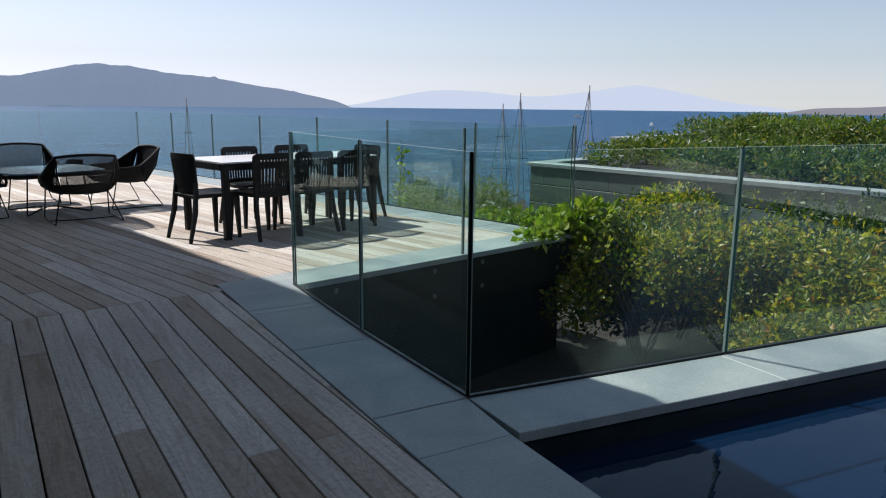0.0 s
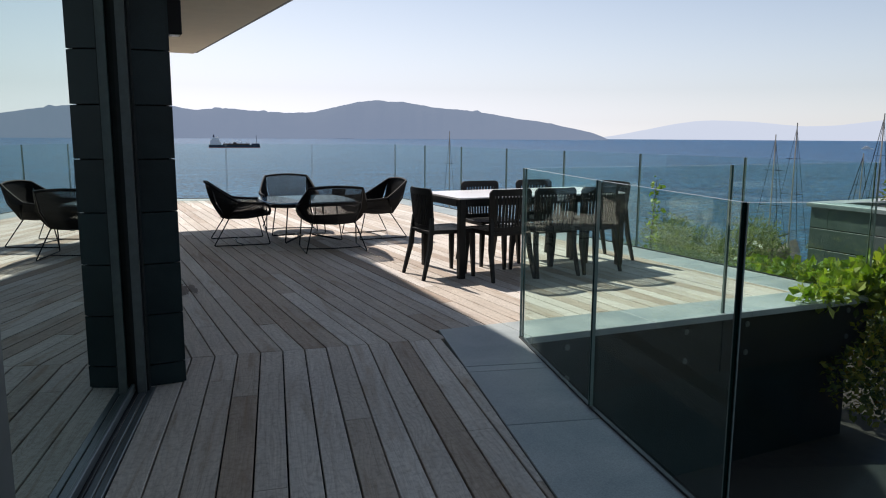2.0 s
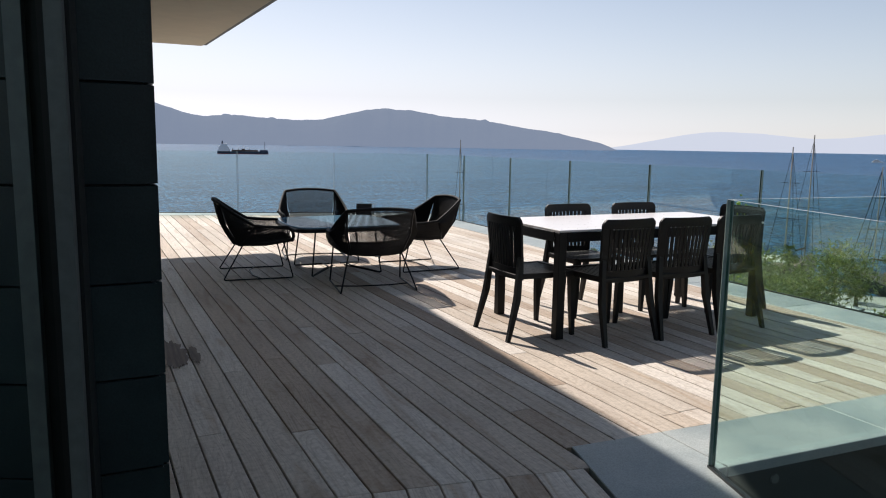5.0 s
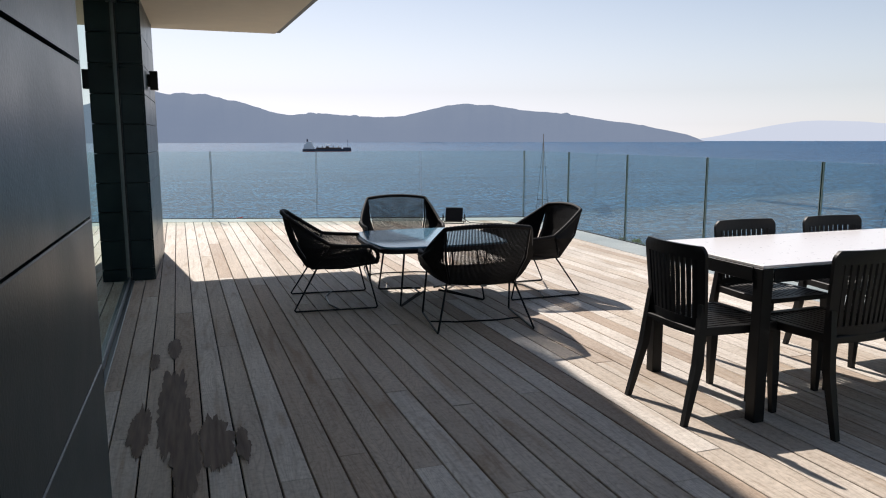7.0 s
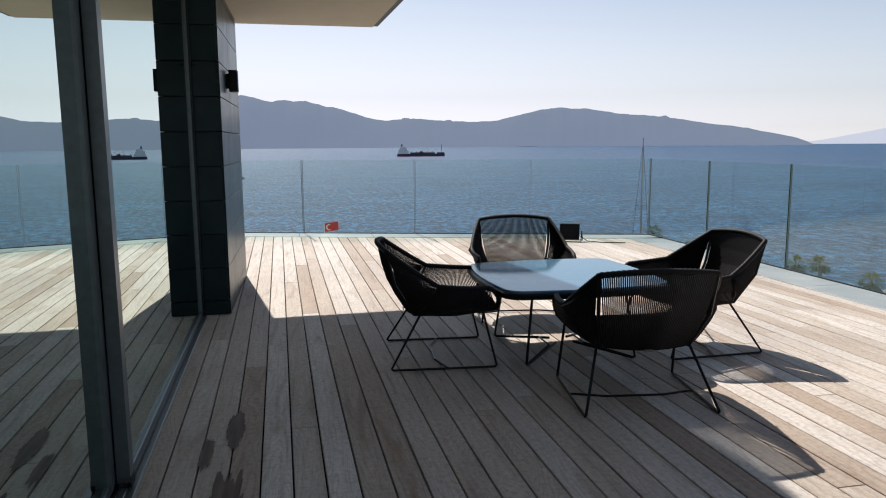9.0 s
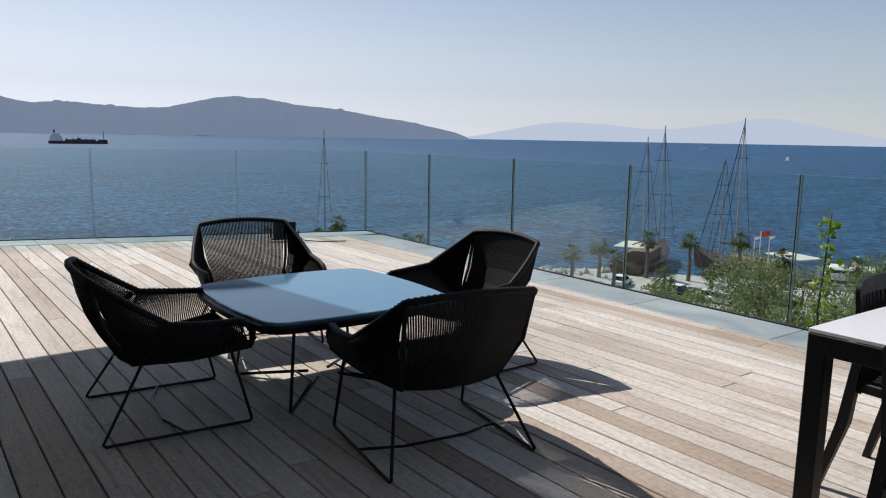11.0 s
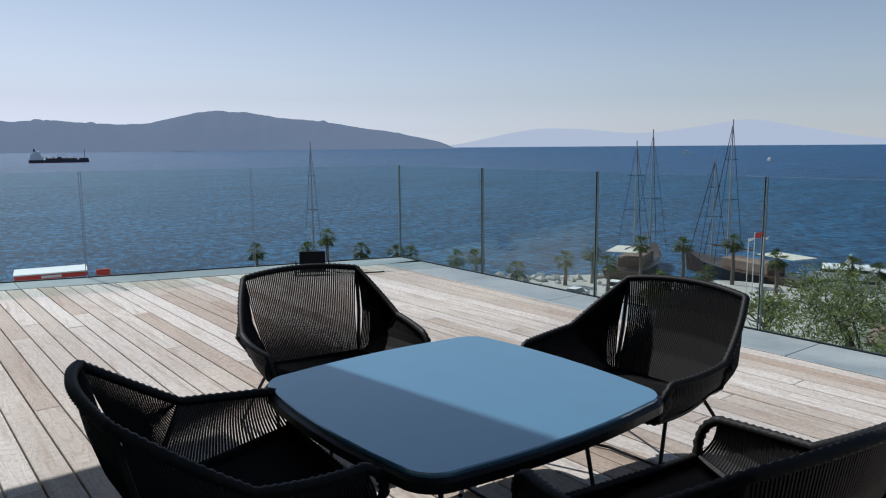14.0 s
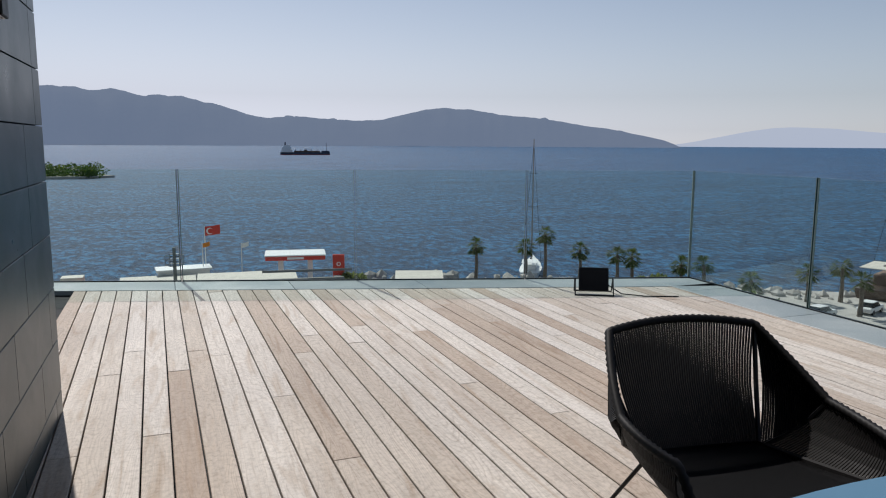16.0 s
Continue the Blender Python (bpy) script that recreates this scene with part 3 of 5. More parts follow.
def door_wall(name, a, b, stiles, height):
    """A run of sliding glass doors: panes, stiles, head and floor track."""
    a, b = Vector(a), Vector(b)
    d = (b - a).normalized()
    n = Vector((d.y, -d.x))
    total = (b - a).length
    thing = tagged(empty(name), "grey aluminium sliding glass doors reflecting the terrace", "glass door", kind="structure")

    def bar(part, s0, s1, o0, o1, z0, z1, mat, bevel=0.003):
        p = [a + d * s0 + n * o0, a + d * s1 + n * o0, a + d * s1 + n * o1, a + d * s0 + n * o1]
        Geo().prism([tuple(q) for q in p], z0, z1, bevel).ob(part, mat, thing)

    bar("track", 0, total, -0.09, -0.02, -0.02, 0.006, M_ALU_DARK)
    bar("track", 0, total, 0.02, 0.05, -0.02, 0.008, M_ALU)
    bar("track", 0, total, -0.015, 0.015, -0.02, 0.009, M_ALU)
    bar("head", 0, total, -0.09, 0.05, height - 0.07, height, M_ALU)
    edges = [0.0] + [s for s, _ in stiles] + [total]
    for i, (s0, s1) in enumerate(zip(edges, edges[1:])):
        o = 0.0 if i % 2 else -0.05
        p = [a + d * (s0 + 0.01) + n * (o - 0.006), a + d * (s1 - 0.01) + n * (o - 0.006), a + d * (s1 - 0.01) + n * (o + 0.006), a + d * (s0 + 0.01) + n * (o + 0.006)]
        verts = [(q.x, q.y, 0.03) for q in p] + [(q.x, q.y, height - 0.07) for q in p]
        mesh_ob("pane", verts, [(0, 1, 5, 4), (2, 3, 7, 6), (1, 2, 6, 5), (3, 0, 4, 7), (4, 5, 6, 7), (3, 2, 1, 0)], M_DOOR_GLASS, thing)
        bar("bottom_rail", s0, s1, o - 0.015, o + 0.015, 0.01, 0.05, M_ALU)
    bar("jamb", total - 0.055, total, -0.085, 0.03, 0.0, height - 0.07, M_ALU_DARK)
    bar("jamb", total - 0.085, total - 0.057, -0.02, 0.02, 0.0, height - 0.07, M_ALU)
    for s, w in stiles:
        bar("stile", s - w, s, -0.012 - 0.05, 0.022 - 0.05, 0.03, height - 0.07, M_ALU)
        bar("stile", s, s + w, -0.022, 0.028, 0.03, height - 0.07, M_ALU)
        bar("brush_foot", s, s + w, -0.024, 0.030, 0.01, 0.055, M_BLACK)
    return thing


door_wall("door_1", (DOOR_X - 0.01, 3.42), (DOOR_X - 0.115, 9.245), [(2.80, 0.07)], HOUSE_TOP)
door_wall("door_2", wing(-8.8, 0.335), wing(0.01, 0.06), [(3.4, 0.09), (6.79, 0.095)], HOUSE_TOP)


def sconce(x, y, z, yaw):
    thing = tagged(empty("wall_lamp", pose(x, y, z, 0, 0, yaw)), "small black box wall lamp on slate cladding", "wall lamp", group="wall lamps")
    Geo().box((0.0, -0.03, -0.06), (0.03, 0.03, 0.06), 0.003).ob("back_plate", M_BLACK, thing)
    Geo().box((0.028, -0.055, -0.09), (0.10, 0.055, 0.09), 0.004).ob("housing", M_BLACK, thing)
    Geo().box((0.04, -0.04, -0.092), (0.09, 0.04, -0.088)).ob("diffuser", M_WHITE_TOP, thing)
    return thing


sconce(0.775, 9.85, 1.87, 0)
sconce(0.968, 3.1, 1.92, 0)


# ---------------------------------------------------------------- lounge set
def lounge_chair():
    """Low shell chair: a wrapped rim, woven cord panels, a seat pad and a bent rod base."""
    ch = tagged(empty("lounge_chair"), "low black woven cord lounge chair on a thin steel sled base", "chair", group="lounge chairs round the low table")
    TB, AB, AF, FB, SR = (0.29, -0.325, 0.715), (0.38, -0.03, 0.515), (0.36, 0.275, 0.495), (0.335, 0.325, 0.365), (0.225, -0.165, 0.32)
    mir = lambda p: (-p[0], p[1], p[2])
    lerp = lambda p, q, t: Vector(p).lerp(Vector(q), t)

    def arc(p, q, sag, n):
        out = []
        for i in range(n + 1):
            t = i / n
            w = lerp(p, q, t)
            out.append(w + Vector(sag) * (4 * t * (1 - t)))
        return out

    top = arc(mir(TB), TB, (0, -0.045, 0.022), 12)
    bottom = arc(mir(SR), SR, (0, -0.035, -0.012), 12)
    front = arc(mir(FB), FB, (0, 0.02, -0.02), 10)
    # rim
    path = [Vector(p) for p in top] + arc(TB, AB, (0.01, 0, -0.005), 5)[1:] + arc(AB, AF, (0.012, 0, -0.004), 5)[1:] + arc(AF, FB, (0.01, 0.03, 0.01), 4)[1:]
    left = [Vector((-p.x, p.y, p.z)) for p in path[13:]][::-1]
    rim = left + path
    fine = []
    for p, q in zip(rim, rim[1:]):
        k = max(2, int((q - p).length / 0.011))
        fine += [p.lerp(q, i / k) for i in range(k)]
    fine.append(rim[-1])
    Geo().tube(fine, [0.0175 if i % 2 else 0.0135 for i in range(len(fine))], 6).ob("rim", M_WEAVE, ch, "cord-wrapped rim", smooth=True)
    fr = []
    for p, q in zip(front, front[1:]):
        fr += [p.lerp(q, i / 6) for i in range(6)]
    fr.append(front[-1])
    Geo().tube(fr, [0.0165 if i % 2 else 0.013 for i in range(len(fr))], 6).ob("front_rim", M_WEAVE, ch, smooth=True)

    def weave(name, a_line, b_line, count, sag, width=0.0085):
        """Cords from one edge to the other, slightly bowed outwards."""
        pick = lambda line, t: Vector(line[min(int(t * (len(line) - 1)), len(line) - 2)]).lerp(Vector(line[min(int(t * (len(line) - 1)), len(line) - 2) + 1]), t * (len(line) - 1) - min(int(t * (len(line) - 1)), len(line) - 2))
        w = Geo()
        for i in range(count):
            t = (i + 0.5) / count
            p, q = pick(a_line, t), pick(b_line, t)
            mid = (p + q) / 2 + Vector(sag)
            w.tube([p, p.lerp(mid, 0.55) + Vector(sag) * 0.18, mid, q.lerp(mid, 0.55) + Vector(sag) * 0.18, q], width / 2, 4)
        return w.ob(name, M_WEAVE, ch)

    weave("back_weave", top, bottom, 58, (0, -0.03, -0.012), 0.0084)
    for s in (1, -1):
        fl = lambda p: Vector((p[0] * s, p[1], p[2]))
        upper = [fl(p) for p in arc(TB, AB, (0.01, 0, -0.005), 6)]
        lower = [fl(p) for p in arc(SR, AB, (0.03, 0, -0.02), 6)]
        weave("wing_weave", upper, lower, 34, (0.028 * s, -0.006, -0.01), 0.0082)
        upper = [fl(p) for p in arc(AB, AF, (0.012, 0, -0.004), 6)]
        lower = [fl(p) for p in arc(SR, FB, (0.012, 0, -0.008), 6)]
        weave("arm_weave", upper, lower, 42, (0.026 * s, 0, -0.008), 0.0084)
        rib = [fl(TB), fl(lerp(TB, SR, 0.5) + Vector((0.02, -0.03, -0.012))), fl(SR)]
        Geo().tube(rib, 0.0095, 6).ob("back_rib", M_STEEL_BLACK, ch)
        rib = [fl(AB), fl(lerp(AB, SR, 0.5) + Vector((0.03, 0, -0.02))), fl(lerp(SR, FB, 0.04))]
        Geo().tube(rib, 0.0085, 6).ob("side_rib", M_STEEL_BLACK, ch)
        Geo().tube([fl(p) for p in arc(SR, FB, (0.012, 0, -0.008), 8)], 0.012, 6).ob("seat_rail", M_WEAVE, ch)
        base = [fl((0.24, -0.125, 0.318)), fl((0.335, -0.305, 0.018)), fl((0.337, -0.295, 0.008)), fl((0.338, 0.315, 0.008)), fl((0.337, 0.325, 0.02)), fl((0.318, 0.245, 0.345))]
        Geo().tube(base, 0.0075, 8).ob("sled_leg", M_STEEL_BLACK, ch)
    # seat: woven sheet with a thin pad on it
    weave("seat_weave", bottom, front, 46, (0, 0, -0.028))
    bm = bmesh.new()
    rows = 9
    grid = []
    for j in range(rows):
        t = 0.01 + 0.95 * j / (rows - 1)
        across = []
        for i in range(13):
            u = 0.02 + 0.96 * i / 12
            k, m = min(int(u * 12), 11), min(int(u * 10), 9)
            p = lerp(bottom[k], bottom[k + 1], u * 12 - k)
            q = lerp(front[m], front[m + 1], u * 10 - m)
            across.append(bm.verts.new(lerp(p, q, t) + Vector((0, 0, 0.014 - 0.02 * math.sin(math.pi * t)))))
        grid.append(across)
    for j in range(rows - 1):
        for i in range(12):
            bm.faces.new((grid[j][i], grid[j][i + 1], grid[j + 1][i + 1], grid[j + 1][i]))
    ext = bmesh.ops.solidify(bm, geom=bm.faces[:], thickness=-0.022)
    Geo().take(bm).ob("seat_pad", M_CUSHION, ch, "thin black fabric seat pad", smooth=True)
    Geo().tube([(-0.337, 0.03, 0.010), (-0.15, -0.03, 0.012), (0.15, -0.03, 0.012), (0.337, 0.03, 0.010)], 0.0065, 6).ob("cross_bar", M_STEEL_BLACK, ch)
    Geo().box((-0.022, -0.216, 0.301), (0.022, -0.210, 0.315), 0.002).ob("badge", M_ALU, ch, "small oval metal badge")
    return ch


chair = lounge_chair()
LOUNGE = [(2.165, 7.78, -95), (3.035, 6.78, -8), (3.87, 7.65, 91), (3.03, 8.75, 172)]
chair.matrix_basis = pose(LOUNGE[0][0], LOUNGE[0][1], 0, 0, 0, LOUNGE[0][2])
for x, y, yaw in LOUNGE[1:]:
    copy_thing(chair, pose(x, y, 0, 0, 0, yaw))


def rounded_square(half, corner, bulge, n=8):
    out = []
    for k, (sx, sy) in enumerate(((1, 1), (-1, 1), (-1, -1), (1, -1))):
        for i in range(n + 1):
            t = math.pi / 2 * (k + i / n)
            out.append(((half - corner) * sx + corner * math.cos(t), (half - corner) * sy + corner * math.sin(t)))
        for i in range(1, 6):
            t = i / 6
            ends = {0: ((half - corner, half), (-(half - corner), half), (0, 1)), 1: ((-half, half - corner), (-half, -(half - corner)), (-1, 0)), 2: ((-(half - corner), -half), (half - corner, -half), (0, -1)), 3: ((half, -(half - corner)), (half, half - corner), (1, 0))}[k]
            p, q, o = ends
            b = 4 * t * (1 - t) * bulge
            out.append((p[0] + (q[0] - p[0]) * t + o[0] * b, p[1] + (q[1] - p[1]) * t + o[1] * b))
    return out


def lounge_table(x, y):
    tb = tagged(empty("lounge_table", pose(x, y, 0, 0, 0, 0)), "low square table with frosted blue-grey glass top and rounded corners", "table")
    Geo().prism(rounded_square(0.515, 0.11, 0.03), 0.488, 0.502, 0.004).ob("glass_top", M_TABLE_GLASS, tb, "frosted blue-grey glass top")
    Geo().prism(rounded_square(0.53, 0.12, 0.03), 0.452, 0.4875, 0.0082).ob("frame", M_STEEL_BLACK, tb, "black frame tray under the glass")
    for k in range(4):
        s, c = ((1, 1), (-1, 1), (-1, -1), (1, -1))[k]
        Geo().tube([(0.30 * s, 0.30 * c, 0.455), (0.352 * s, 0.352 * c, 0.02), (0.34 * s, 0.34 * c, 0.01), (0.06 * s, 0.06 * c, 0.055)], 0.0085, 8).ob("leg", M_STEEL_BLACK, tb)
    Geo().tube([(-0.35, -0.345, 0.012), (-0.12, -0.10, 0.055), (-0.12, 0.10, 0.055), (-0.35, 0.345, 0.012)], 0.0065, 6).ob("stretcher", M_STEEL_BLACK, tb)
    Geo().tube([(0.35, -0.345, 0.012), (0.12, -0.10, 0.055), (0.12, 0.10, 0.055), (0.35, 0.345, 0.012)], 0.0065, 6).ob("stretcher", M_STEEL_BLACK, tb)
    return tb


M_TABLE_GLASS = plain("frosted_table_glass", (0.11, 0.235, 0.34), 0.08, 0, 0.03, 4)
M_TABLE_GLASS.node_tree.nodes["Principled BSDF"].inputs["IOR"].default_value = 2.7
M_TABLE_GLASS.node_tree.nodes["Principled BSDF"].inputs["Specular Tint"].default_value = (0.78, 0.95, 1.0, 1.0)
lounge_table(2.99, 7.735)


# ---------------------------------------------------------------- dining set
def dining_table(x0, y0, x1, y1):
    tb = tagged(empty("dining_table", pose((x0 + x1) / 2, (y0 + y1) / 2, 0)), "rectangular dining table with white top and black metal frame", "table")
    hx, hy = (x1 - x0) / 2, (y1 - y0) / 2
    Geo().box((-hx, -hy, 0.728), (hx, hy, 0.742), 0.002).ob("tabletop", M_WHITE_TOP, tb, "white laminate tabletop")
    for s in (1, -1):
        Geo().box((-hx + 0.06, s * (hy - 0.006) - 0.012, 0.662), (hx - 0.06, s * (hy - 0.006) + 0.004 * s, 0.727), 0.002).ob("rail", M_BLACK, tb)
        Geo().box((s * (hx - 0.006) - 0.012, -hy + 0.06, 0.662), (s * (hx - 0.006) + 0.004 * s, hy - 0.06, 0.727), 0.002).ob("rail", M_BLACK, tb)
        for c in (1, -1):
            Geo().box((s * (hx - 0.03) - 0.031, c * (hy - 0.03) - 0.031, 0.0), (s * (hx - 0.03) + 0.031, c * (hy - 0.03) + 0.031, 0.7275), 0.004).ob("leg", M_BLACK, tb)
    return tb


def dining_chair():
    """One-piece moulded chair: ribbed seat, slotted curved back, splayed tapered legs."""
    ch = tagged(empty("dining_chair"), "black moulded plastic dining chair with a slotted back", "chair", group="dining chairs round the white table")

    def back(u, z):
        """The back's surface: u from -1 to 1 across."""
        w = 0.205 + 0.02 * (z - 0.45) / 0.38
        w *= 1 - 0.13 * max(0.0, (z - 0.785) / 0.04) ** 2 if z < 0.83 else 0.87
        t = (z - 0.44) / 0.38
        return Vector((u * w, -0.190 - 0.028 * t - 0.006 * t * t - 0.032 * (1 - u * u), z))

    def sheet(u0, u1, z0, z1, nu, nz, th=0.013):
        gr = Geo()
        vs, fs = [], []
        for side in (0, 1):
            for j in range(nz + 1):
                for i in range(nu + 1):
                    p = back(u0 + (u1 - u0) * i / nu, z0 + (z1 - z0) * j / nz)
                    vs.append(p + Vector((0, th * (1 if side else -1) / 2, 0)))
        n = (nu + 1) * (nz + 1)
        for j in range(nz):
            for i in range(nu):
                a = j * (nu + 1) + i
                fs.append((a, a + 1, a + nu + 2, a + nu + 1))
                fs.append((n + a + nu + 1, n + a + nu + 2, n + a + 1, n + a))
        ring = [i for i in range(nu + 1)] + [(j + 1) * (nu + 1) + nu for j in range(nz)] + [nz * (nu + 1) + i for i in range(nu - 1, -1, -1)] + [j * (nu + 1) for j in range(nz - 1, 0, -1)]
        for a, b in zip(ring, ring[1:] + ring[:1]):
            fs.append((b, a, n + a, n + b))
        return gr.add(vs, fs)

    frame = sheet(-1, 1, 0.765, 0.827, 14, 7, 0.017)
    for s in (-1, 1):
        a = sheet(-1 if s < 0 else 0.80, -0.80 if s < 0 else 1, 0.46, 0.765, 2, 8, 0.018)
        frame.add(a.v, a.f)
    a = sheet(-1, 1, 0.405, 0.485, 12, 3, 0.015)
    frame.add(a.v, a.f)
    bk = frame.ob("backrest", M_BLACK, ch)
    for k in range(10):
        c = -0.715 + 1.43 * k / 9
        sheet(c - 0.045, c + 0.045, 0.484, 0.766, 1, 6, 0.011).ob("slat", M_BLACK, bk)
    seat = Geo()
    seat.prism([(-0.225, 0.19), (0.225, 0.19), (0.205, 0.235), (-0.205, 0.235)], 0.428, 0.452, 0.005)
    seat.prism([(-0.205, -0.23), (0.205, -0.23), (0.207, -0.185), (-0.207, -0.185)], 0.420, 0.443, 0.004)
    for s in (-1, 1):
        seat.prism([(s * 0.185, -0.2), (s * 0.203, -0.2), (s * 0.225, 0.0), (s * 0.227, 0.2), (s * 0.20, 0.2)], 0.412, 0.450, 0.004)
    seat.ob("seat", M_BLACK, ch)
    slat = Geo()
    for k in range(12):
        x = -0.185 + 0.37 * k / 11
        slat.prism([(x - 0.0125, -0.19), (x + 0.0125, -0.19), (x + 0.0125, 0.2), (x - 0.0125, 0.2)], 0.430, 0.446, 0.002)
    slat.ob("seat_ribs", M_BLACK, ch)
    for s in (-1, 1):
        for front in (1, 0):
            if front:
                p, q = Vector((s * 0.205, 0.205, 0.44)), Vector((s * 0.222, 0.215, 0.0))
            else:
                p, q = Vector((s * 0.190, -0.200, 0.56)), Vector((s * 0.222, -0.30, 0.0))
            verts = []
            for c, h in ((p, 0.021 if front else 0.015), (p.lerp(q, 0.5) + Vector((0, 0.0 if front else 0.022, 0)), 0.0185), (q, 0.0125)):
                verts += [(c.x - h, c.y - h * 1.1, c.z), (c.x + h, c.y - h * 1.1, c.z), (c.x + h, c.y + h * 1.1, c.z), (c.x - h, c.y + h * 1.1, c.z)]
            faces = [(0, 1, 2, 3), (11, 10, 9, 8)]
            for r in (0, 4):
                for i in range(4):
                    faces.append((r + i, r + 4 + i, r + 4 + (i + 1) % 4, r + (i + 1) % 4))
            Geo().add(verts, faces).ob("leg", M_BLACK, ch)
    return ch


dining_table(3.55, 4.585, 5.42, 5.435)
chair = dining_chair()
DINING = [(3.52, 4.89, -89), (3.96, 4.62, 2), (4.445, 4.60, -2), (4.93, 4.60, 3), (4.26, 5.29, 181), (4.91, 5.28, 178), (5.40, 4.98, 92)]
chair.matrix_basis = pose(DINING[0][0], DINING[0][1], 0, 0, 0, DINING[0][2])
for x, y, yaw in DINING[1:]:
    copy_thing(chair, pose(x, y, 0, 0, 0, yaw))


# ---------------------------------------------------------------- plants
nrng = np.random.default_rng(11)


def leaf_cloud(name, blobs, count, size, mat, parent=None, aspect=0.45, shell=0.55):
    """Many small folded leaves round a few uneven lobes."""
    vol = np.array([b[3] * b[4] * b[5] for b in blobs])
    pick = nrng.choice(len(blobs), count, p=vol / vol.sum())
    c = np.array([b[:3] for b in blobs])[pick]
    r = np.array([b[3:6] for b in blobs])[pick]
    d = nrng.normal(size=(count, 3))
    d /= np.linalg.norm(d, axis=1)[:, None]
    rad = shell + (1.08 - shell) * nrng.random(count) ** 0.7
    p = c + d * r * rad[:, None]
    a = nrng.normal(size=(count, 3)) + d * 0.7 + np.array((0, 0, 0.3))
    a /= np.linalg.norm(a, axis=1)[:, None]
    b = np.cross(a, nrng.normal(size=(count, 3)))
    b /= np.linalg.norm(b, axis=1)[:, None]
    n = np.cross(a, b)
    s = size * (0.6 + 0.8 * nrng.random(count))[:, None]
    w = s * aspect
    v = np.stack([p, p + a * s * 0.5 + b * w * 0.5 + n * w * 0.15, p + a * s, p + a * s * 0.5 - b * w * 0.5 + n * w * 0.15], 1).reshape(-1, 3)
    me = bpy.data.meshes.new(name)
    idx = np.arange(count * 4).reshape(-1, 4)
    me.from_pydata(v.tolist(), [], idx.tolist())
    me.materials.append(mat)
    ob = new(name, me)
    if parent:
        ob.parent = parent
    return ob


L_YELLOW = leaf_material("yellow_green_leaves", [(0.0, (0.045, 0.085, 0.012)), (0.35, (0.11, 0.165, 0.016)), (0.62, (0.26, 0.28, 0.022)), (0.90, (0.46, 0.40, 0.03)), (1.0, (0.36, 0.17, 0.02))])
L_GREEN = leaf_material("dark_green_leaves", [(0.0, (0.018, 0.04, 0.012)), (0.5, (0.04, 0.085, 0.02)), (1.0, (0.09, 0.13, 0.03))])
L_COVER = leaf_material("ground_cover_leaves", [(0.0, (0.035, 0.07, 0.015)), (0.5, (0.085, 0.14, 0.025)), (0.9, (0.15, 0.20, 0.04)), (1.0, (0.28, 0.2, 0.04))])
L_OLIVE = leaf_material("grey_green_olive_leaves", [(0.0, (0.09, 0.11, 0.06)), (0.5, (0.17, 0.195, 0.115)), (1.0, (0.28, 0.30, 0.19))])
L_VINE = leaf_material("bright_vine_leaves", [(0.0, (0.10, 0.17, 0.02)), (0.5, (0.20, 0.28, 0.03)), (1.0, (0.36, 0.38, 0.06))])
L_PALM = leaf_material("palm_fronds", [(0.0, (0.03, 0.05, 0.02)), (0.5, (0.06, 0.085, 0.03)), (1.0, (0.11, 0.12, 0.05))], 0.6)
L_GRASS = leaf_material("scrub_grass", [(0.0, (0.06, 0.09, 0.025)), (0.5, (0.10, 0.13, 0.04)), (1.0, (0.19, 0.18, 0.08))], 0.7)


def shrub(x, y, z0, z1, r, mat, label, count, size=0.05, seed=0):
    rr = random.Random(seed)
    thing = tagged(empty("shrub", Matrix.Translation((x, y, z0))), label, "shrub", group="planting bed shrubs")
    st = Geo()
    for k in range(7):
        t = rr.uniform(0, 6.28)
        e = (math.cos(t) * r * 0.6, math.sin(t) * r * 0.6, (z1 - z0) * rr.uniform(0.7, 0.95))
        st.tube([(rr.uniform(-0.05, 0.05), rr.uniform(-0.05, 0.05), 0), (e[0] * 0.4, e[1] * 0.4, e[2] * 0.5), e], [0.016, 0.011, 0.004], 5)
    st.ob("stems", M_BARK, thing)
    blobs = []
    for k in range(9):
        t, q = rr.uniform(0, 6.28), rr.uniform(0.1, 0.75) * r
        h = rr.uniform(0.35, 0.85) * (z1 - z0)
        s = rr.uniform(0.28, 0.46) * r
        blobs.append((math.cos(t) * q, math.sin(t) * q, h, s, s, s * 0.85))
    leaf_cloud("leaves", blobs, count, size, mat, thing, aspect=0.62, shell=0.35)
    # upright shoots break the outline
    sh = []
    for k in range(16):
        t, q = rr.uniform(0, 6.28), rr.uniform(0, 0.85) * r
        for j in range(3):
            sh.append((math.cos(t) * q, math.sin(t) * q, (z1 - z0) * (0.84 + 0.08 * j), 0.05, 0.05, 0.06))
    leaf_cloud("shoots", sh, 420, size, mat, thing, shell=0.1)
    return thing


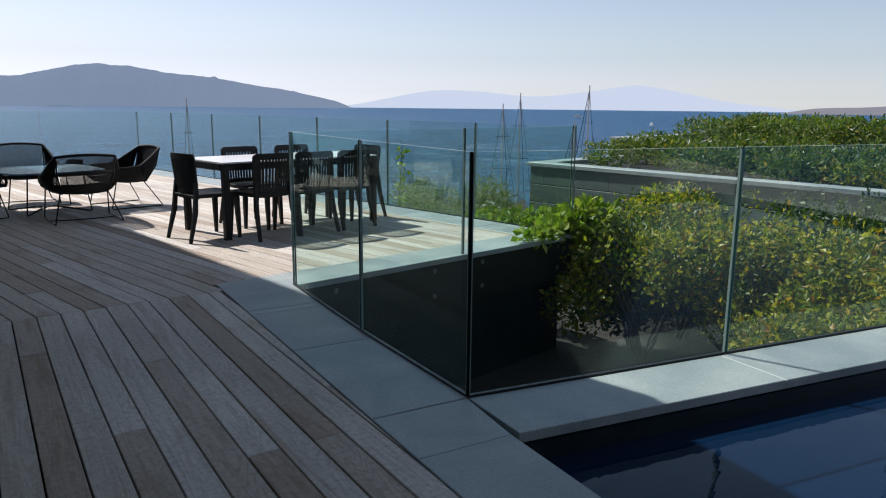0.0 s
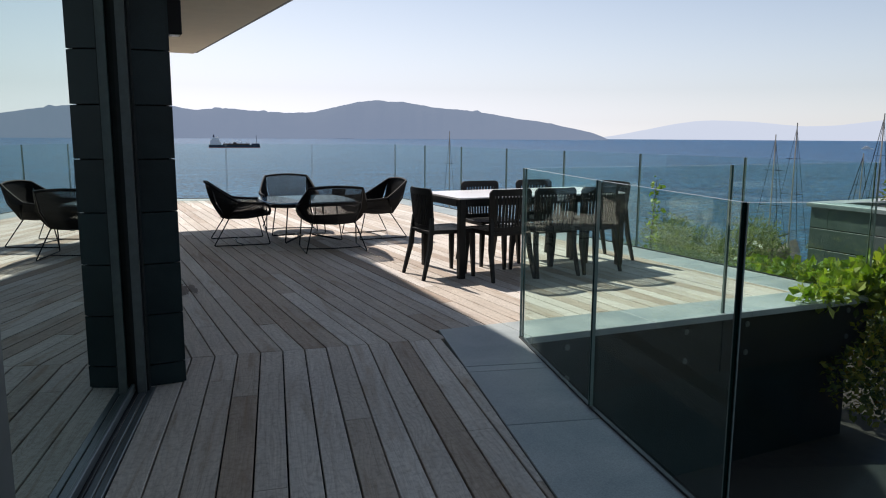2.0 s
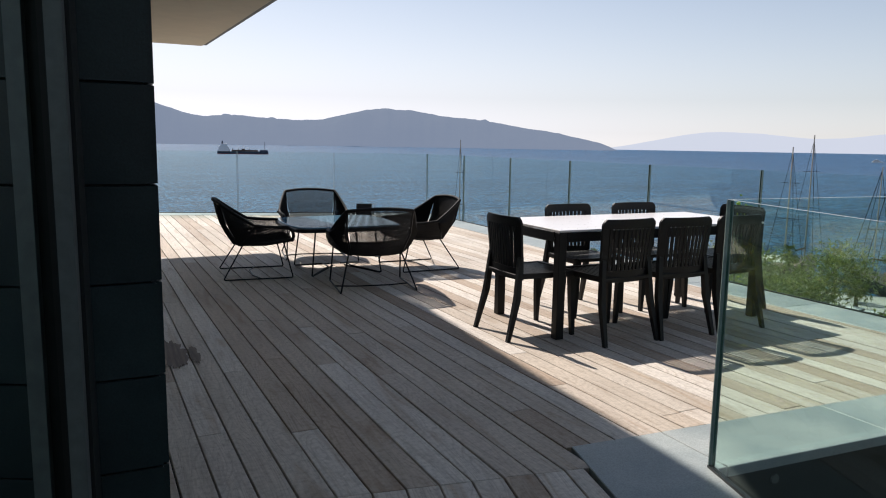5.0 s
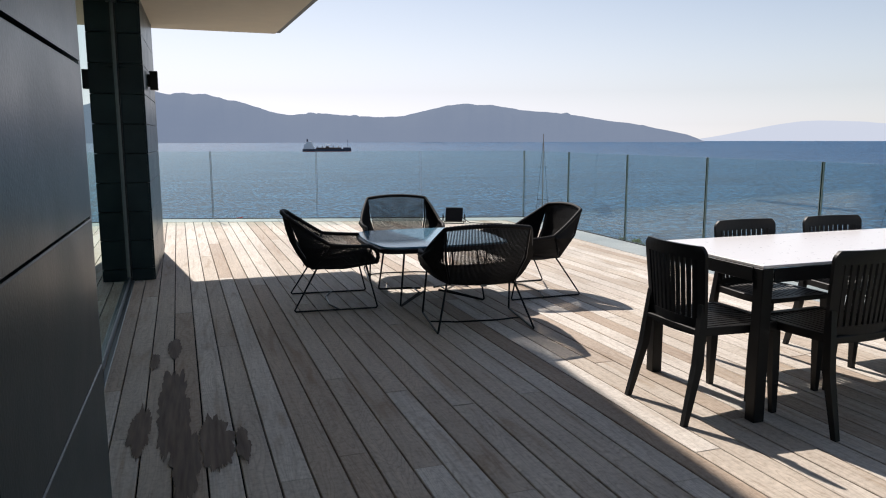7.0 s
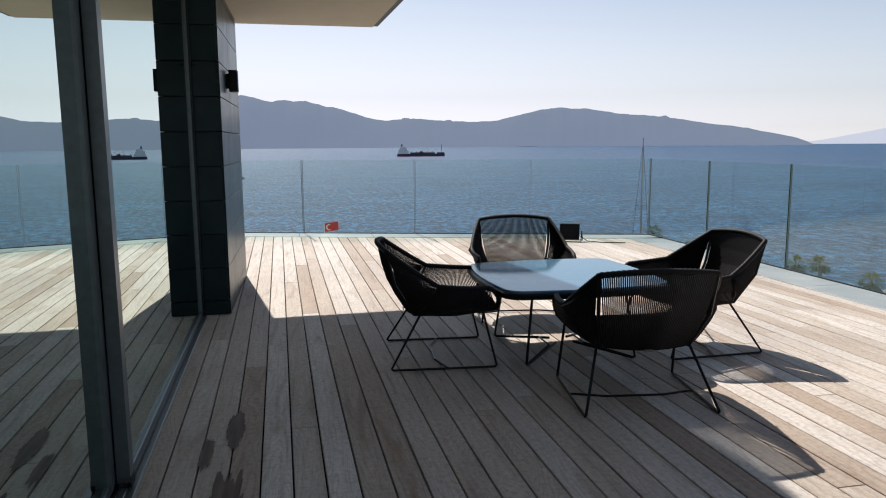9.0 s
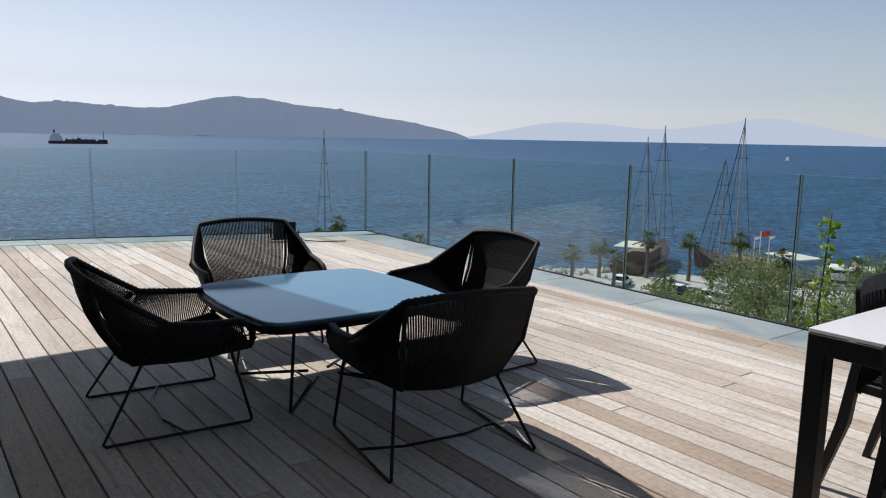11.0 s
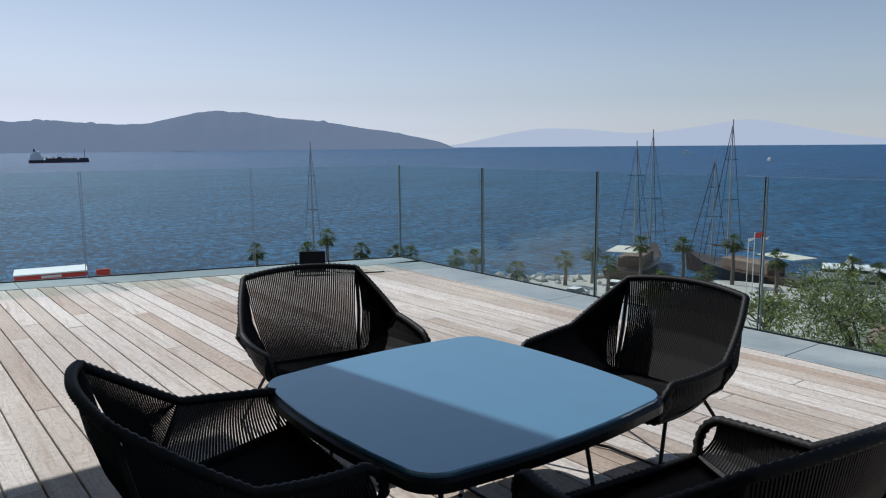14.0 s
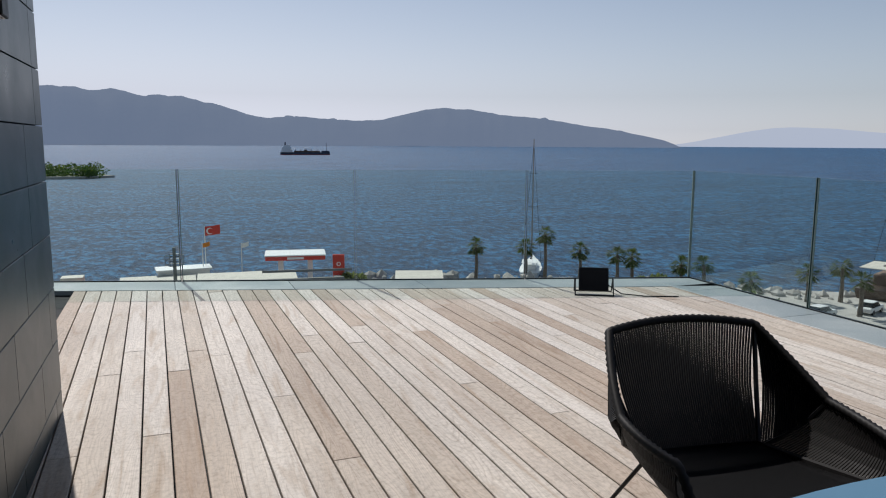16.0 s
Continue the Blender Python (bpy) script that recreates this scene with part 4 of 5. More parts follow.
YL, GL = "bushy yellow-green shrub in the sunken bed", "dark green leafy shrub in the sunken bed"
BED = [(6.45, 1.75, 0.15, 0.95, L_YELLOW, YL, 5200), (6.9, 0.7, 0.30, 1.05, L_YELLOW, YL, 6000), (6.35, 0.3, -0.15, 0.75, L_YELLOW, YL, 3600), (6.3, -0.35, 0.12, 0.85, L_YELLOW, YL, 4200),
       (7.9, -0.7, 0.35, 1.1, L_YELLOW, YL, 5200), (7.6, 1.9, 0.32, 1.05, L_YELLOW, YL, 5200), (8.8, 0.5, 0.35, 1.0, L_GREEN, GL, 4200),
       (8.7, 2.6, 0.25, 1.0, L_GREEN, GL, 4200), (6.9, 2.1, 0.1, 0.7, L_GREEN, GL, 3000), (9.0, -1.6, 0.3, 1.0, L_YELLOW, YL, 3600), (7.1, -1.5, 0.15, 0.8, L_YELLOW, YL, 3200)]
for i, (x, y, z1, r, mat, lab, n) in enumerate(BED):
    shrub(x, y, -1.25, z1, r, mat, lab, int(n * 1.5), 0.060, i)
# creeper over the corner of the stone edge
thing = tagged(empty("creeper", Matrix.Translation((6.1, 2.65, 0))), "bright green creeper spilling over the stone edge", "creeper")
leaf_cloud("leaves", [(-0.25, -0.05, 0.05, 0.30, 0.16, 0.09), (0.25, 0.05, 0.03, 0.3, 0.25, 0.16), (0.45, 0.55, 0.02, 0.22, 0.45, 0.14), (0.5, -0.1, 0.1, 0.35, 0.3, 0.22), (0.5, 1.25, -0.03, 0.18, 0.4, 0.1)], 2200, 0.085, L_VINE, thing, 0.8, 0.2)
Geo().tube([(0.4, -0.2, -0.5), (0.3, 0.0, -0.02), (0.0, 0.0, 0.02), (-0.35, -0.05, 0.02)], 0.006, 5).ob("stem", M_BARK, thing)
# scrub outside the right-hand glass
blobs = []
rr = random.Random(5)
for k in range(90):
    y = rr.uniform(1.8, 12.5)
    x = rr.uniform(6.75, 9.3)
    s = rr.uniform(0.3, 0.6)
    top = (-0.15 if y < 5.2 else -0.75 if y < 7.5 else -1.7) - 0.12 * (x - 6.7)
    blobs.append((x, y, top - s, s, s, s))
tagged(leaf_cloud("scrub", blobs, 26000, 0.09, L_GRASS, None, 0.16, 0.3), "dense green scrub growing below the deck edge", "scrub", kind="stuff")


def tree(name, x, y, z0, z1, spread, mat, label, count, size, aspect, seed):
    rr = random.Random(seed)
    thing = tagged(empty(name, Matrix.Translation((x, y, z0))), label, "tree")
    h = z1 - z0
    tk = Geo().tube([(0, 0, 0), (0.06 * h, 0.02 * h, h * 0.25), (0.03 * h, 0, h * 0.5), (0.05 * h, 0.03 * h, h * 0.8)], [0.05 * h, 0.035 * h, 0.025 * h, 0.01 * h], 8)
    blobs = []
    for k in range(12):
        t, q = 6.28 * k / 12 + rr.uniform(-0.3, 0.3), rr.uniform(0.25, 0.8) * spread
        e = (math.cos(t) * q, math.sin(t) * q, h * rr.uniform(0.5, 0.9))
        tk.tube([(0.05 * h, 0.01 * h, h * rr.uniform(0.2, 0.4)), (e[0] * 0.5, e[1] * 0.5, e[2] * 0.75), e], [0.02 * h, 0.012 * h, 0.004 * h], 5)
        s = rr.uniform(0.25, 0.42) * spread
        blobs.append((*e, s, s, s * 0.8))
    tk.ob("trunk", M_BARK, thing)
    leaf_cloud("crown", blobs, count, size, mat, thing, aspect, 0.25)
    return thing


tree("olive_tree", 11.2, 9.4, -3.6, -0.25, 1.5, L_OLIVE, "grey-green olive tree below the terrace glass", 15000, 0.085, 0.22, 3)
tree("olive_tree", 10.0, 8.0, -3.2, -0.45, 1.1, L_OLIVE, "grey-green olive tree below the terrace glass", 9000, 0.085, 0.22, 4)
thing = tagged(empty("climbing_plant", Matrix.Translation((8.8, 7.9, -2.6))), "tall leafy climbing plant beside the olive trees", "plant")
Geo().tube([(0, 0, 0), (0.06, 0, 1.2), (-0.02, 0.03, 2.2), (0.02, 0, 3.2)], [0.02, 0.016, 0.012, 0.005], 6).ob("stem", M_BARK, thing)
leaf_cloud("leaves", [(0.02 * (-1) ** k, 0, 0.6 + 0.21 * k, 0.085, 0.085, 0.13) for k in range(13)] + [(0.25, 0.1, 1.2, 0.3, 0.3, 0.4)], 900, 0.075, L_VINE, thing, 0.75, 0.3)
shrub(8.0, 6.3, -2.6, -0.75, 0.75, L_VINE, "yellow flowering shrub below the deck edge", 2200, 0.07, 31)
shrub(8.6, 13.2, -3.0, -1.05, 0.6, L_VINE, "yellow flowering shrub below the deck edge", 1800, 0.07, 32)

# ---------------------------------------------------------------- planted stone terraces to the east
g = Geo()
g.prism([(10.02, 5.97), (9.3, -6), (18, -6), (18, 5.97)], -4, 0.30)
g.prism([(13.02, 6.25), (12.6, -6), (22, -6), (22, 6.25)], -4.1, 0.64)
wall_east = tagged(g.ob("wall_terrace", M_JOINT), "grey-green stone-clad planter terraces", "wall", kind="structure")
east_jobs = []


def stone_face(a, b, z0, z1, course, length):
    a, b = Vector(a), Vector(b)
    d, total = (b - a).normalized(), (b - a).length
    n = Vector((d.y, -d.x))
    z, row = z1, 0
    while z > z0 + 0.05:
        s = -(length / 2) * (row % 2)
        while s < total:
            p, q = max(s, 0.0) + 0.004, min(s + length, total) - 0.004
            if q > p + 0.03:
                east_jobs.append((a + d * p, a + d * q, n, max(z - course, z0) + 0.008, z - 0.008))
            s += length
        z, row = z - course, row + 1


stone_face((9.3, -6), (10.02, 5.97), -1.2, 0.30, 0.30, 1.3)
stone_face((10.02, 5.97), (13.0, 5.97), -2.4, 0.30, 0.40, 1.3)
stone_face((13.02, 6.25), (18.0, 6.25), -2.4, 0.64, 0.40, 1.3)
stone_face((12.6, -6), (13.02, 6.25), 0.3, 0.64, 0.34, 1.3)
cap_jobs = [[(9.98, 6.03), (9.27, -6), (9.6, -6), (10.3, 5.7), (13.0, 5.7), (13.0, 6.03)], [(12.98, 6.31), (12.56, -6), (12.86, -6), (13.26, 6.0), (18, 6.0), (18, 6.31)]]
blobs = []
for k in range(120):
    y = rr.uniform(-5.5, 5.2)
    x = rr.uniform(10.55, 12.9)
    blobs.append((x, y, 0.44 + 0.16 * (x - 10.5) / 2.4 + rr.uniform(0, 0.1), 0.36, 0.4, 0.22))
for k in range(90):
    y = rr.uniform(-5.5, 5.0)
    blobs.append((rr.uniform(13.2, 17.5), y, 0.84 + rr.uniform(0, 0.1), 0.5, 0.5, 0.22))
tagged(leaf_cloud("ground_cover", blobs, 90000, 0.085, L_COVER, None, 0.4, 0.3), "low green ground cover on the planter terraces", "planting", kind="stuff")
tagged(leaf_cloud("flowering_cover", [(10.45 + rr.uniform(0, 0.5), rr.uniform(-4, 1.5), 0.42, 0.3, 0.35, 0.14) for k in range(24)], 3000, 0.09, L_YELLOW, None, 0.4, 0.3), "yellowing ground cover along the planter edge", "planting", kind="stuff")


# ---------------------------------------------------------------- distance
EYE = Vector((1.33, 6.0, 1.30))


def afar(yaw, dist):
    """A plan point at a bearing from the terrace, in degrees east of the boards."""
    return EYE.x + dist * math.sin(radians(yaw)), EYE.y + dist * math.cos(radians(yaw))


def hermite(stops, x):
    """A smooth curve through the stops (x, value)."""
    k = max(i for i in range(len(stops) - 1) if stops[i][0] <= x)
    slope = lambda i: (stops[min(i + 1, len(stops) - 1)][1] - stops[max(i - 1, 0)][1]) / (stops[min(i + 1, len(stops) - 1)][0] - stops[max(i - 1, 0)][0])
    (a, ea), (b, eb) = stops[k], stops[k + 1]
    w = b - a
    t = (x - a) / w
    return (2 * t ** 3 - 3 * t ** 2 + 1) * ea + (t ** 3 - 2 * t ** 2 + t) * w * slope(k) + (3 * t ** 2 - 2 * t ** 3) * eb + (t ** 3 - t ** 2) * w * slope(k + 1)


def ridge(name, stops, dist, depth, mat, label, rough, seed):
    """A hill range: a crest line with slopes to the sea in front and behind."""
    verts, faces = [], []
    y0, y1 = stops[0][0], stops[-1][0]
    n, rows = int((y1 - y0) * 7), 9
    for i in range(n + 1):
        yaw = y0 + (y1 - y0) * i / n
        for (a, ea), (b, eb) in zip(stops, stops[1:]):
            if a <= yaw <= b:
                el = hermite(stops, yaw)
                break
        crest = EYE.z + dist * math.tan(radians(el))
        for j in range(rows):
            s = j / (rows - 1) * 2 - 1
            x, y = afar(yaw, dist + depth * s)
            h = (crest - SEA_Z) * max(0.0, 1 - abs(s) ** 1.6)
            k = noise.fractal(Vector((x, y, seed)) * 0.006, 0.9, 2.2, 5) * rough * (h / 260 + 0.04) * (1 - 0.75 * (s == 0))
            verts.append((x, y, SEA_Z - 0.5 + max(0.0, h + k * 60)))
    for i in range(n):
        for j in range(rows - 1):
            a = i * rows + j
            faces.append((a, a + rows, a + rows + 1, a + 1))
    return tagged(mesh_ob(name, verts, faces, mat, smooth=True), label, "hills", kind="structure")


# each range glows with a haze colour of its own, stronger farther out
M_HILL = haze_glow("near_hills_painted_haze", (0.10, 0.10, 0.07), (0.19, 0.24, 0.34), 0.82)
M_MOUNT = haze_glow("far_mountains_painted_haze", (0.2, 0.2, 0.2), (0.53, 0.57, 0.66), 0.97)
M_ISLE = haze_glow("brown_islets_painted_haze", (0.20, 0.16, 0.11), (0.24, 0.25, 0.31), 0.66, 0.008)
ridge("backdrop_hills", [(-60, 2.0), (-40, 2.8), (-18, 3.4), (-7.5, 3.66), (-5.5, 3.50), (-3.3, 3.53), (-1.5, 3.32), (1.38, 3.08), (4.28, 2.47), (7.2, 1.75), (9.6, 1.90), (15.17, 1.58), (18.2, 2.22), (20.9, 2.50), (24.5, 2.22), (29.2, 1.66), (34.0, 0.88), (37.1, 0.24), (38.5, -0.31)], 4000, 520, M_HILL, "long bare hill range across the bay in painted haze", 1.0, 1.3)
ridge("backdrop_mountains", [(36.8, -0.3), (39.3, 0.08), (40.96, 0.42), (43.9, 0.97), (45.8, 1.14), (48.8, 1.0), (52.3, 0.70), (55.4, 0.95), (58.5, 1.40), (60.3, 1.54), (62.6, 1.20), (64.7, 0.78), (67.0, 0.35), (69.5, 0.05), (73.0, -0.3)], 4700, 120, M_MOUNT, "mountains far across the sea, pale blue with painted haze", 0.5, 4.1)
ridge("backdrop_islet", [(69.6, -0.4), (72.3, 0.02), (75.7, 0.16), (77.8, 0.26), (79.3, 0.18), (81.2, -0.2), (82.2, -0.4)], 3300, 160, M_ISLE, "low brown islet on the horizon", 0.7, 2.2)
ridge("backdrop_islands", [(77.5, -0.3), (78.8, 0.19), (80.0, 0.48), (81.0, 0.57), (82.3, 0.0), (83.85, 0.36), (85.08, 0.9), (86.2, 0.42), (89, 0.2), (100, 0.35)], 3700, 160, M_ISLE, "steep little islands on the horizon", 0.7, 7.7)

# wooded headland
hx, hy = afar(-7.8, 480)
bl = [(hx + rr.uniform(-34, 28), hy + rr.uniform(-16, 16), SEA_Z + rr.uniform(1.5, 5), 5, 5, 3.4) for k in range(60)]
bl = [b for b in bl if b[0] < hx + 28]
tagged(leaf_cloud("headland_trees", bl, 9000, 1.3, L_GREEN, None, 0.6, 0.5), "dark green wooded headland in the bay", "trees", kind="stuff")
Geo_h = Geo().prism([(hx - 60, hy - 22), (hx + 20, hy - 18), (hx + 36, hy - 4), (hx + 22, hy + 16), (hx - 60, hy + 24)], SEA_Z - 1, SEA_Z + 1.3)
tagged(Geo_h.ob("ground_headland", M_CONCRETE), "pale rocky shore of the headland", "ground", kind="structure")


def cargo_ship(yaw, dist, length, heading):
    x, y = afar(yaw, dist)
    s = tagged(empty("cargo_ship", pose(x, y, SEA_Z, 0, 0, heading)), "small dark coastal tanker ship with white wheelhouse", "ship")
    l, b = length / 2, length * 0.075
    hull = [(-l, -b * 0.8), (-l * 0.9, -b), (l * 0.72, -b), (l, 0), (l * 0.72, b), (-l * 0.9, b), (-l, b * 0.8)]
    Geo().prism(hull, -1, length * 0.055).ob("hull", M_SHIP, s, "dark navy hull")
    Geo().prism([(p[0] * 1.003, p[1] * 1.01) for p in hull], -1, length * 0.006).ob("waterline", M_RED, s, "red waterline paint")
    Geo().prism([(l * 0.66, -b), (l * 0.98, 0), (l * 0.66, b)], length * 0.055, length * 0.085).ob("forecastle", M_SHIP, s)
    for k, (w0, w1, z0, z1) in enumerate(((-0.96, -0.52, 0.055, 0.115), (-0.93, -0.58, 0.115, 0.165), (-0.86, -0.62, 0.165, 0.205))):
        Geo().box((w0 * l, -b * 0.85, z0 * length), (w1 * l, b * 0.85, z1 * length), 0.2).ob("wheelhouse_deck", M_WHITE, s, "off-white wheelhouse deck")
        Geo().box((w1 * l - 0.1, -b * 0.7, (z0 + 0.015) * length), (w1 * l + 0.15, b * 0.7, (z0 + 0.028) * length)).ob("window_row", M_DARKGLASS, s)
    Geo().tube([(-0.80 * l, 0, 0.20 * length), (-0.80 * l, 0, 0.26 * length)], [1.4, 0.9], 8).ob("funnel", M_SHIP, s)
    Geo().tube([(-0.66 * l, 0, 0.17 * length), (-0.66 * l, 0, 0.23 * length)], 0.2, 6).ob("mast", M_WHITE, s)
    Geo().tube([(0.86 * l, 0, 0.08 * length), (0.86 * l, 0, 0.245 * length)], 0.35, 6).ob("fore_mast", M_SHIP, s)
    pipes = Geo()
    pipes.box((-0.45 * l, -b * 0.3, 0.055 * length), (0.6 * l, b * 0.3, 0.085 * length), 0.3)
    pipes.box((-0.05 * l, -b * 0.9, 0.085 * length), (0.08 * l, b * 0.9, 0.11 * length), 0.2)
    for k in range(5):
        pipes.tube([(-0.4 * l + k * 0.22 * l, 0, 0.08 * length), (-0.4 * l + k * 0.22 * l, 0, 0.11 * length)], 0.5, 6)
    pipes.ob("deck_pipes", M_WOOD, s, "rust-brown deck piping")
    Geo().tube([(-0.05 * l, 0, 0.08 * length), (-0.05 * l, 0, 0.16 * length), (0.25 * l, 0, 0.12 * length)], 0.3, 6).ob("crane", M_WHITE, s)
    return s


cargo_ship(10.0, 1187, 77, -10.0)


def palm(x, y, height, seed):
    rr = random.Random(seed)
    p = tagged(empty("palm_tree", Matrix.Translation((x, y, LAND_Z))), "fan palm on the waterfront quay", "palm", group="waterfront palms")
    Geo().tube([(0, 0, 0), (0.1, 0, height * 0.4), (0.0, 0.1, height * 0.86)], [0.32, 0.24, 0.22], 8).ob("trunk", M_BARK, p)
    v, f = [], []
    top = Vector((0, 0.1, height * 0.86))
    for k in range(46):
        t, el = rr.uniform(0, 6.28), rr.uniform(-0.9, 1.35)
        d = Vector((math.cos(t) * math.cos(el), math.sin(t) * math.cos(el), math.sin(el)))
        side = d.cross(Vector((0, 0, 1))).normalized()
        ln = rr.uniform(1.3, 1.9)
        up = side.cross(d)
        for j in range(7):
            q = (j - 3) / 3
            tip = top + d * ln * (1 - 0.12 * q * q) + side * q * 0.75 + Vector((0, 0, -0.28 * abs(q) - 0.15 * ln))
            base = top + d * ln * 0.45
            n = len(v)
            v += [base, base.lerp(tip, 0.55) + side * 0.075 + up * 0.03, tip, base.lerp(tip, 0.55) - side * 0.075 + up * 0.03]
            f.append((n, n + 1, n + 2, n + 3))
        n = len(v)
        v += [top - side * 0.02, top + side * 0.02, top + d * ln * 0.5 + side * 0.02, top + d * ln * 0.5 - side * 0.02]
        f.append((n, n + 1, n + 2, n + 3))
    mesh_ob("crown", v, f, L_PALM, p)
    return p


PALMS = [(23.1, 108, 6.4), (27.0, 112, 5.6), (28.5, 108, 8.4), (31.2, 112, 5.2), (34.0, 106, 5.6), (35.1, 106, 5.4), (38.7, 104, 4.9), (40.3, 102, 5.4), (43.6, 98, 4.2), (47.3, 106, 4.4),
         (49.4, 108, 5.4), (50.6, 100, 5.0), (53.0, 110, 6.8), (56.1, 110, 6.8), (57.8, 98, 4.4), (59.6, 112, 7.2), (62.6, 104, 6.2), (67.4, 98, 6.8), (69, 104, 5.2), (54.5, 92, 4.4)]
for i, (yaw, d, h) in enumerate(PALMS):
    x, y = afar(yaw, d)
    palm(x, y, h, 40 + i)


def sailing_boat(yaw, dist, length, masts, heading, mat, label):
    x, y = afar(yaw, dist)
    s = tagged(empty("sailing_boat", pose(x, y, SEA_Z, 0, 0, heading)), label, "boat", group="moored sailing boats")
    l, b = length / 2, length * 0.13
    v, f = [], []
    secs = [(-1, 0.75, 0.10), (-0.6, 0.95, 0.085), (0, 1.0, 0.08), (0.5, 0.8, 0.095), (0.85, 0.35, 0.12), (1.08, 0.02, 0.145)]
    for px, w, h in secs:
        v += [(px * l, -b * w, h * length), (px * l * 0.95, -b * w * 0.6, -0.6), (px * l * 0.95, b * w * 0.6, -0.6), (px * l, b * w, h * length)]
    for i in range(5):
        for k in range(4):
            a = i * 4 + k
            c = i * 4 + (k + 1) % 4
            f.append((a, c, c + 4, a + 4))
    f.append((3, 2, 1, 0))
    Geo().add(v, f).ob("hull", mat, s)
    Geo().box((-0.5 * l, -b * 0.55, 0.08 * length), (0.25 * l, b * 0.55, 0.145 * length), 0.15).ob("cabin", M_ROOF_BROWN if mat == M_WOOD else M_WHITE, s)
    Geo().box((-0.9 * l, -b * 0.7, 0.20 * length), (-0.35 * l, b * 0.7, 0.205 * length), 0.05).ob("awning", M_ROOF_CREAM if mat == M_WOOD else M_WHITE, s, "pale sun awning")
    for px, top, r in masts:
        h = top - SEA_Z
        Geo().tube([(px * l, 0, 0.08 * length), (px * l, 0, h)], [r, r * 0.6], 6).ob("mast", M_MASTW, s)
        rig = Geo()
        for q in (-1, 1):
            rig.tube([(px * l - 0.3, q * b * 0.9, 0.1 * length), (px * l, 0, h * 0.97)], 0.035, 4)
            rig.tube([(px * l, 0, h * 0.5), (px * l, q * b * 0.5, h * 0.5)], 0.05, 4)
            rig.tube([(px * l, 0, h * 0.75), (px * l, q * b * 0.4, h * 0.75)], 0.05, 4)
        rig.tube([(px * l + 0.42 * l, 0, 0.12 * length), (px * l, 0, h * 0.98)], 0.05, 4)
        rig.ob("rigging", M_STEEL_BLACK, s)
        Geo().tube([(px * l, 0, 0.2 * length), (px * l - 0.45 * l, 0, 0.205 * length)], 0.16, 6).ob("boom", M_WOOD, s)
    return s


M_MASTW = plain("pale_mast_paint", (0.33, 0.31, 0.28), 0.5)
sailing_boat(27.45, 122, 14, [(0.1, 1.9, 0.13)], 60, M_WHITE, "white sailing yacht moored at the quay")
sailing_boat(52.8, 124, 26, [(0.70, 3.6, 0.15), (-0.25, 1.6, 0.14)], 25, M_WOOD, "dark wooden two-masted gulet at the quay")
sailing_boat(60.4, 122, 25, [(0.30, 4.8, 0.15), (0.58, -1.2, 0.13)], 75, M_WOOD, "dark wooden two-masted gulet at the quay")


def motor_yacht(yaw, dist, length, heading):
    x, y = afar(yaw, dist)
    s = tagged(empty("motor_yacht", pose(x, y, SEA_Z, 0, 0, heading)), "white motor yacht moored at the quay", "boat", group="moored motor yachts")
    l, b = length / 2, length * 0.15
    Geo().prism([(-l, -b), (l * 0.5, -b), (l, 0), (l * 0.5, b), (-l, b)], -0.6, length * 0.10, 0.3).ob("hull", M_WHITE, s)
    for w0, w1, z0, z1 in ((-0.8, 0.4, 0.10, 0.19), (-0.6, 0.2, 0.19, 0.27)):
        Geo().box((w0 * l, -b * 0.8, z0 * length), (w1 * l, b * 0.8, z1 * length), 0.3).ob("deckhouse", M_WHITE, s)
        Geo().box((w0 * l * 0.9, -b * 0.815, (z0 + 0.03) * length), (w1 * l * 1.02 + 0.1, b * 0.815, (z0 + 0.06) * length), 0.05).ob("window_band", M_DARKGLASS, s)
    Geo().tube([(-0.2 * l, -b * 0.5, 0.27 * length), (-0.25 * l, 0, 0.36 * length), (-0.2 * l, b * 0.5, 0.27 * length)], 0.2, 6).ob("radar_arch", M_WHITE, s)
    return s


motor_yacht(66.2, 116, 16, 120)
motor_yacht(69.0, 120, 13, 110)
motor_yacht(82.6, 138, 13, 100)
motor_yacht(61.6, 900, 13, 20)
motor_yacht(56.0, 1500, 18, -60)


def car(yaw, dist, heading, paint, label):
    x, y = afar(yaw, dist)
    c = tagged(empty("car", pose(x, y, LAND_Z, 0, 0, heading)), label, "car", group="cars parked on the quay")
    Geo().box((-2.1, -0.88, 0.28), (2.1, 0.88, 0.92), 0.14).ob("body", paint, c)
    v = [(-1.6, -0.8, 0.9), (1.1, -0.8, 0.9), (1.1, 0.8, 0.9), (-1.6, 0.8, 0.9), (-1.2, -0.66, 1.48), (0.4, -0.66, 1.48), (0.4, 0.66, 1.48), (-1.2, 0.66, 1.48)]
    Geo().add(v, [(0, 1, 5, 4), (1, 2, 6, 5), (2, 3, 7, 6), (3, 0, 4, 7)]).ob("windows", M_DARKGLASS, c)
    Geo().box((-1.25, -0.68, 1.44), (0.45, 0.68, 1.52), 0.03).ob("roof", paint, c)
    for wx in (-1.3, 1.3):
        for wy in (-0.8, 0.8):
            Geo().tube([(wx, wy - 0.1, 0.32), (wx, wy + 0.1, 0.32)], 0.32, 12).ob("wheel", M_STEEL_BLACK, c)
    return c


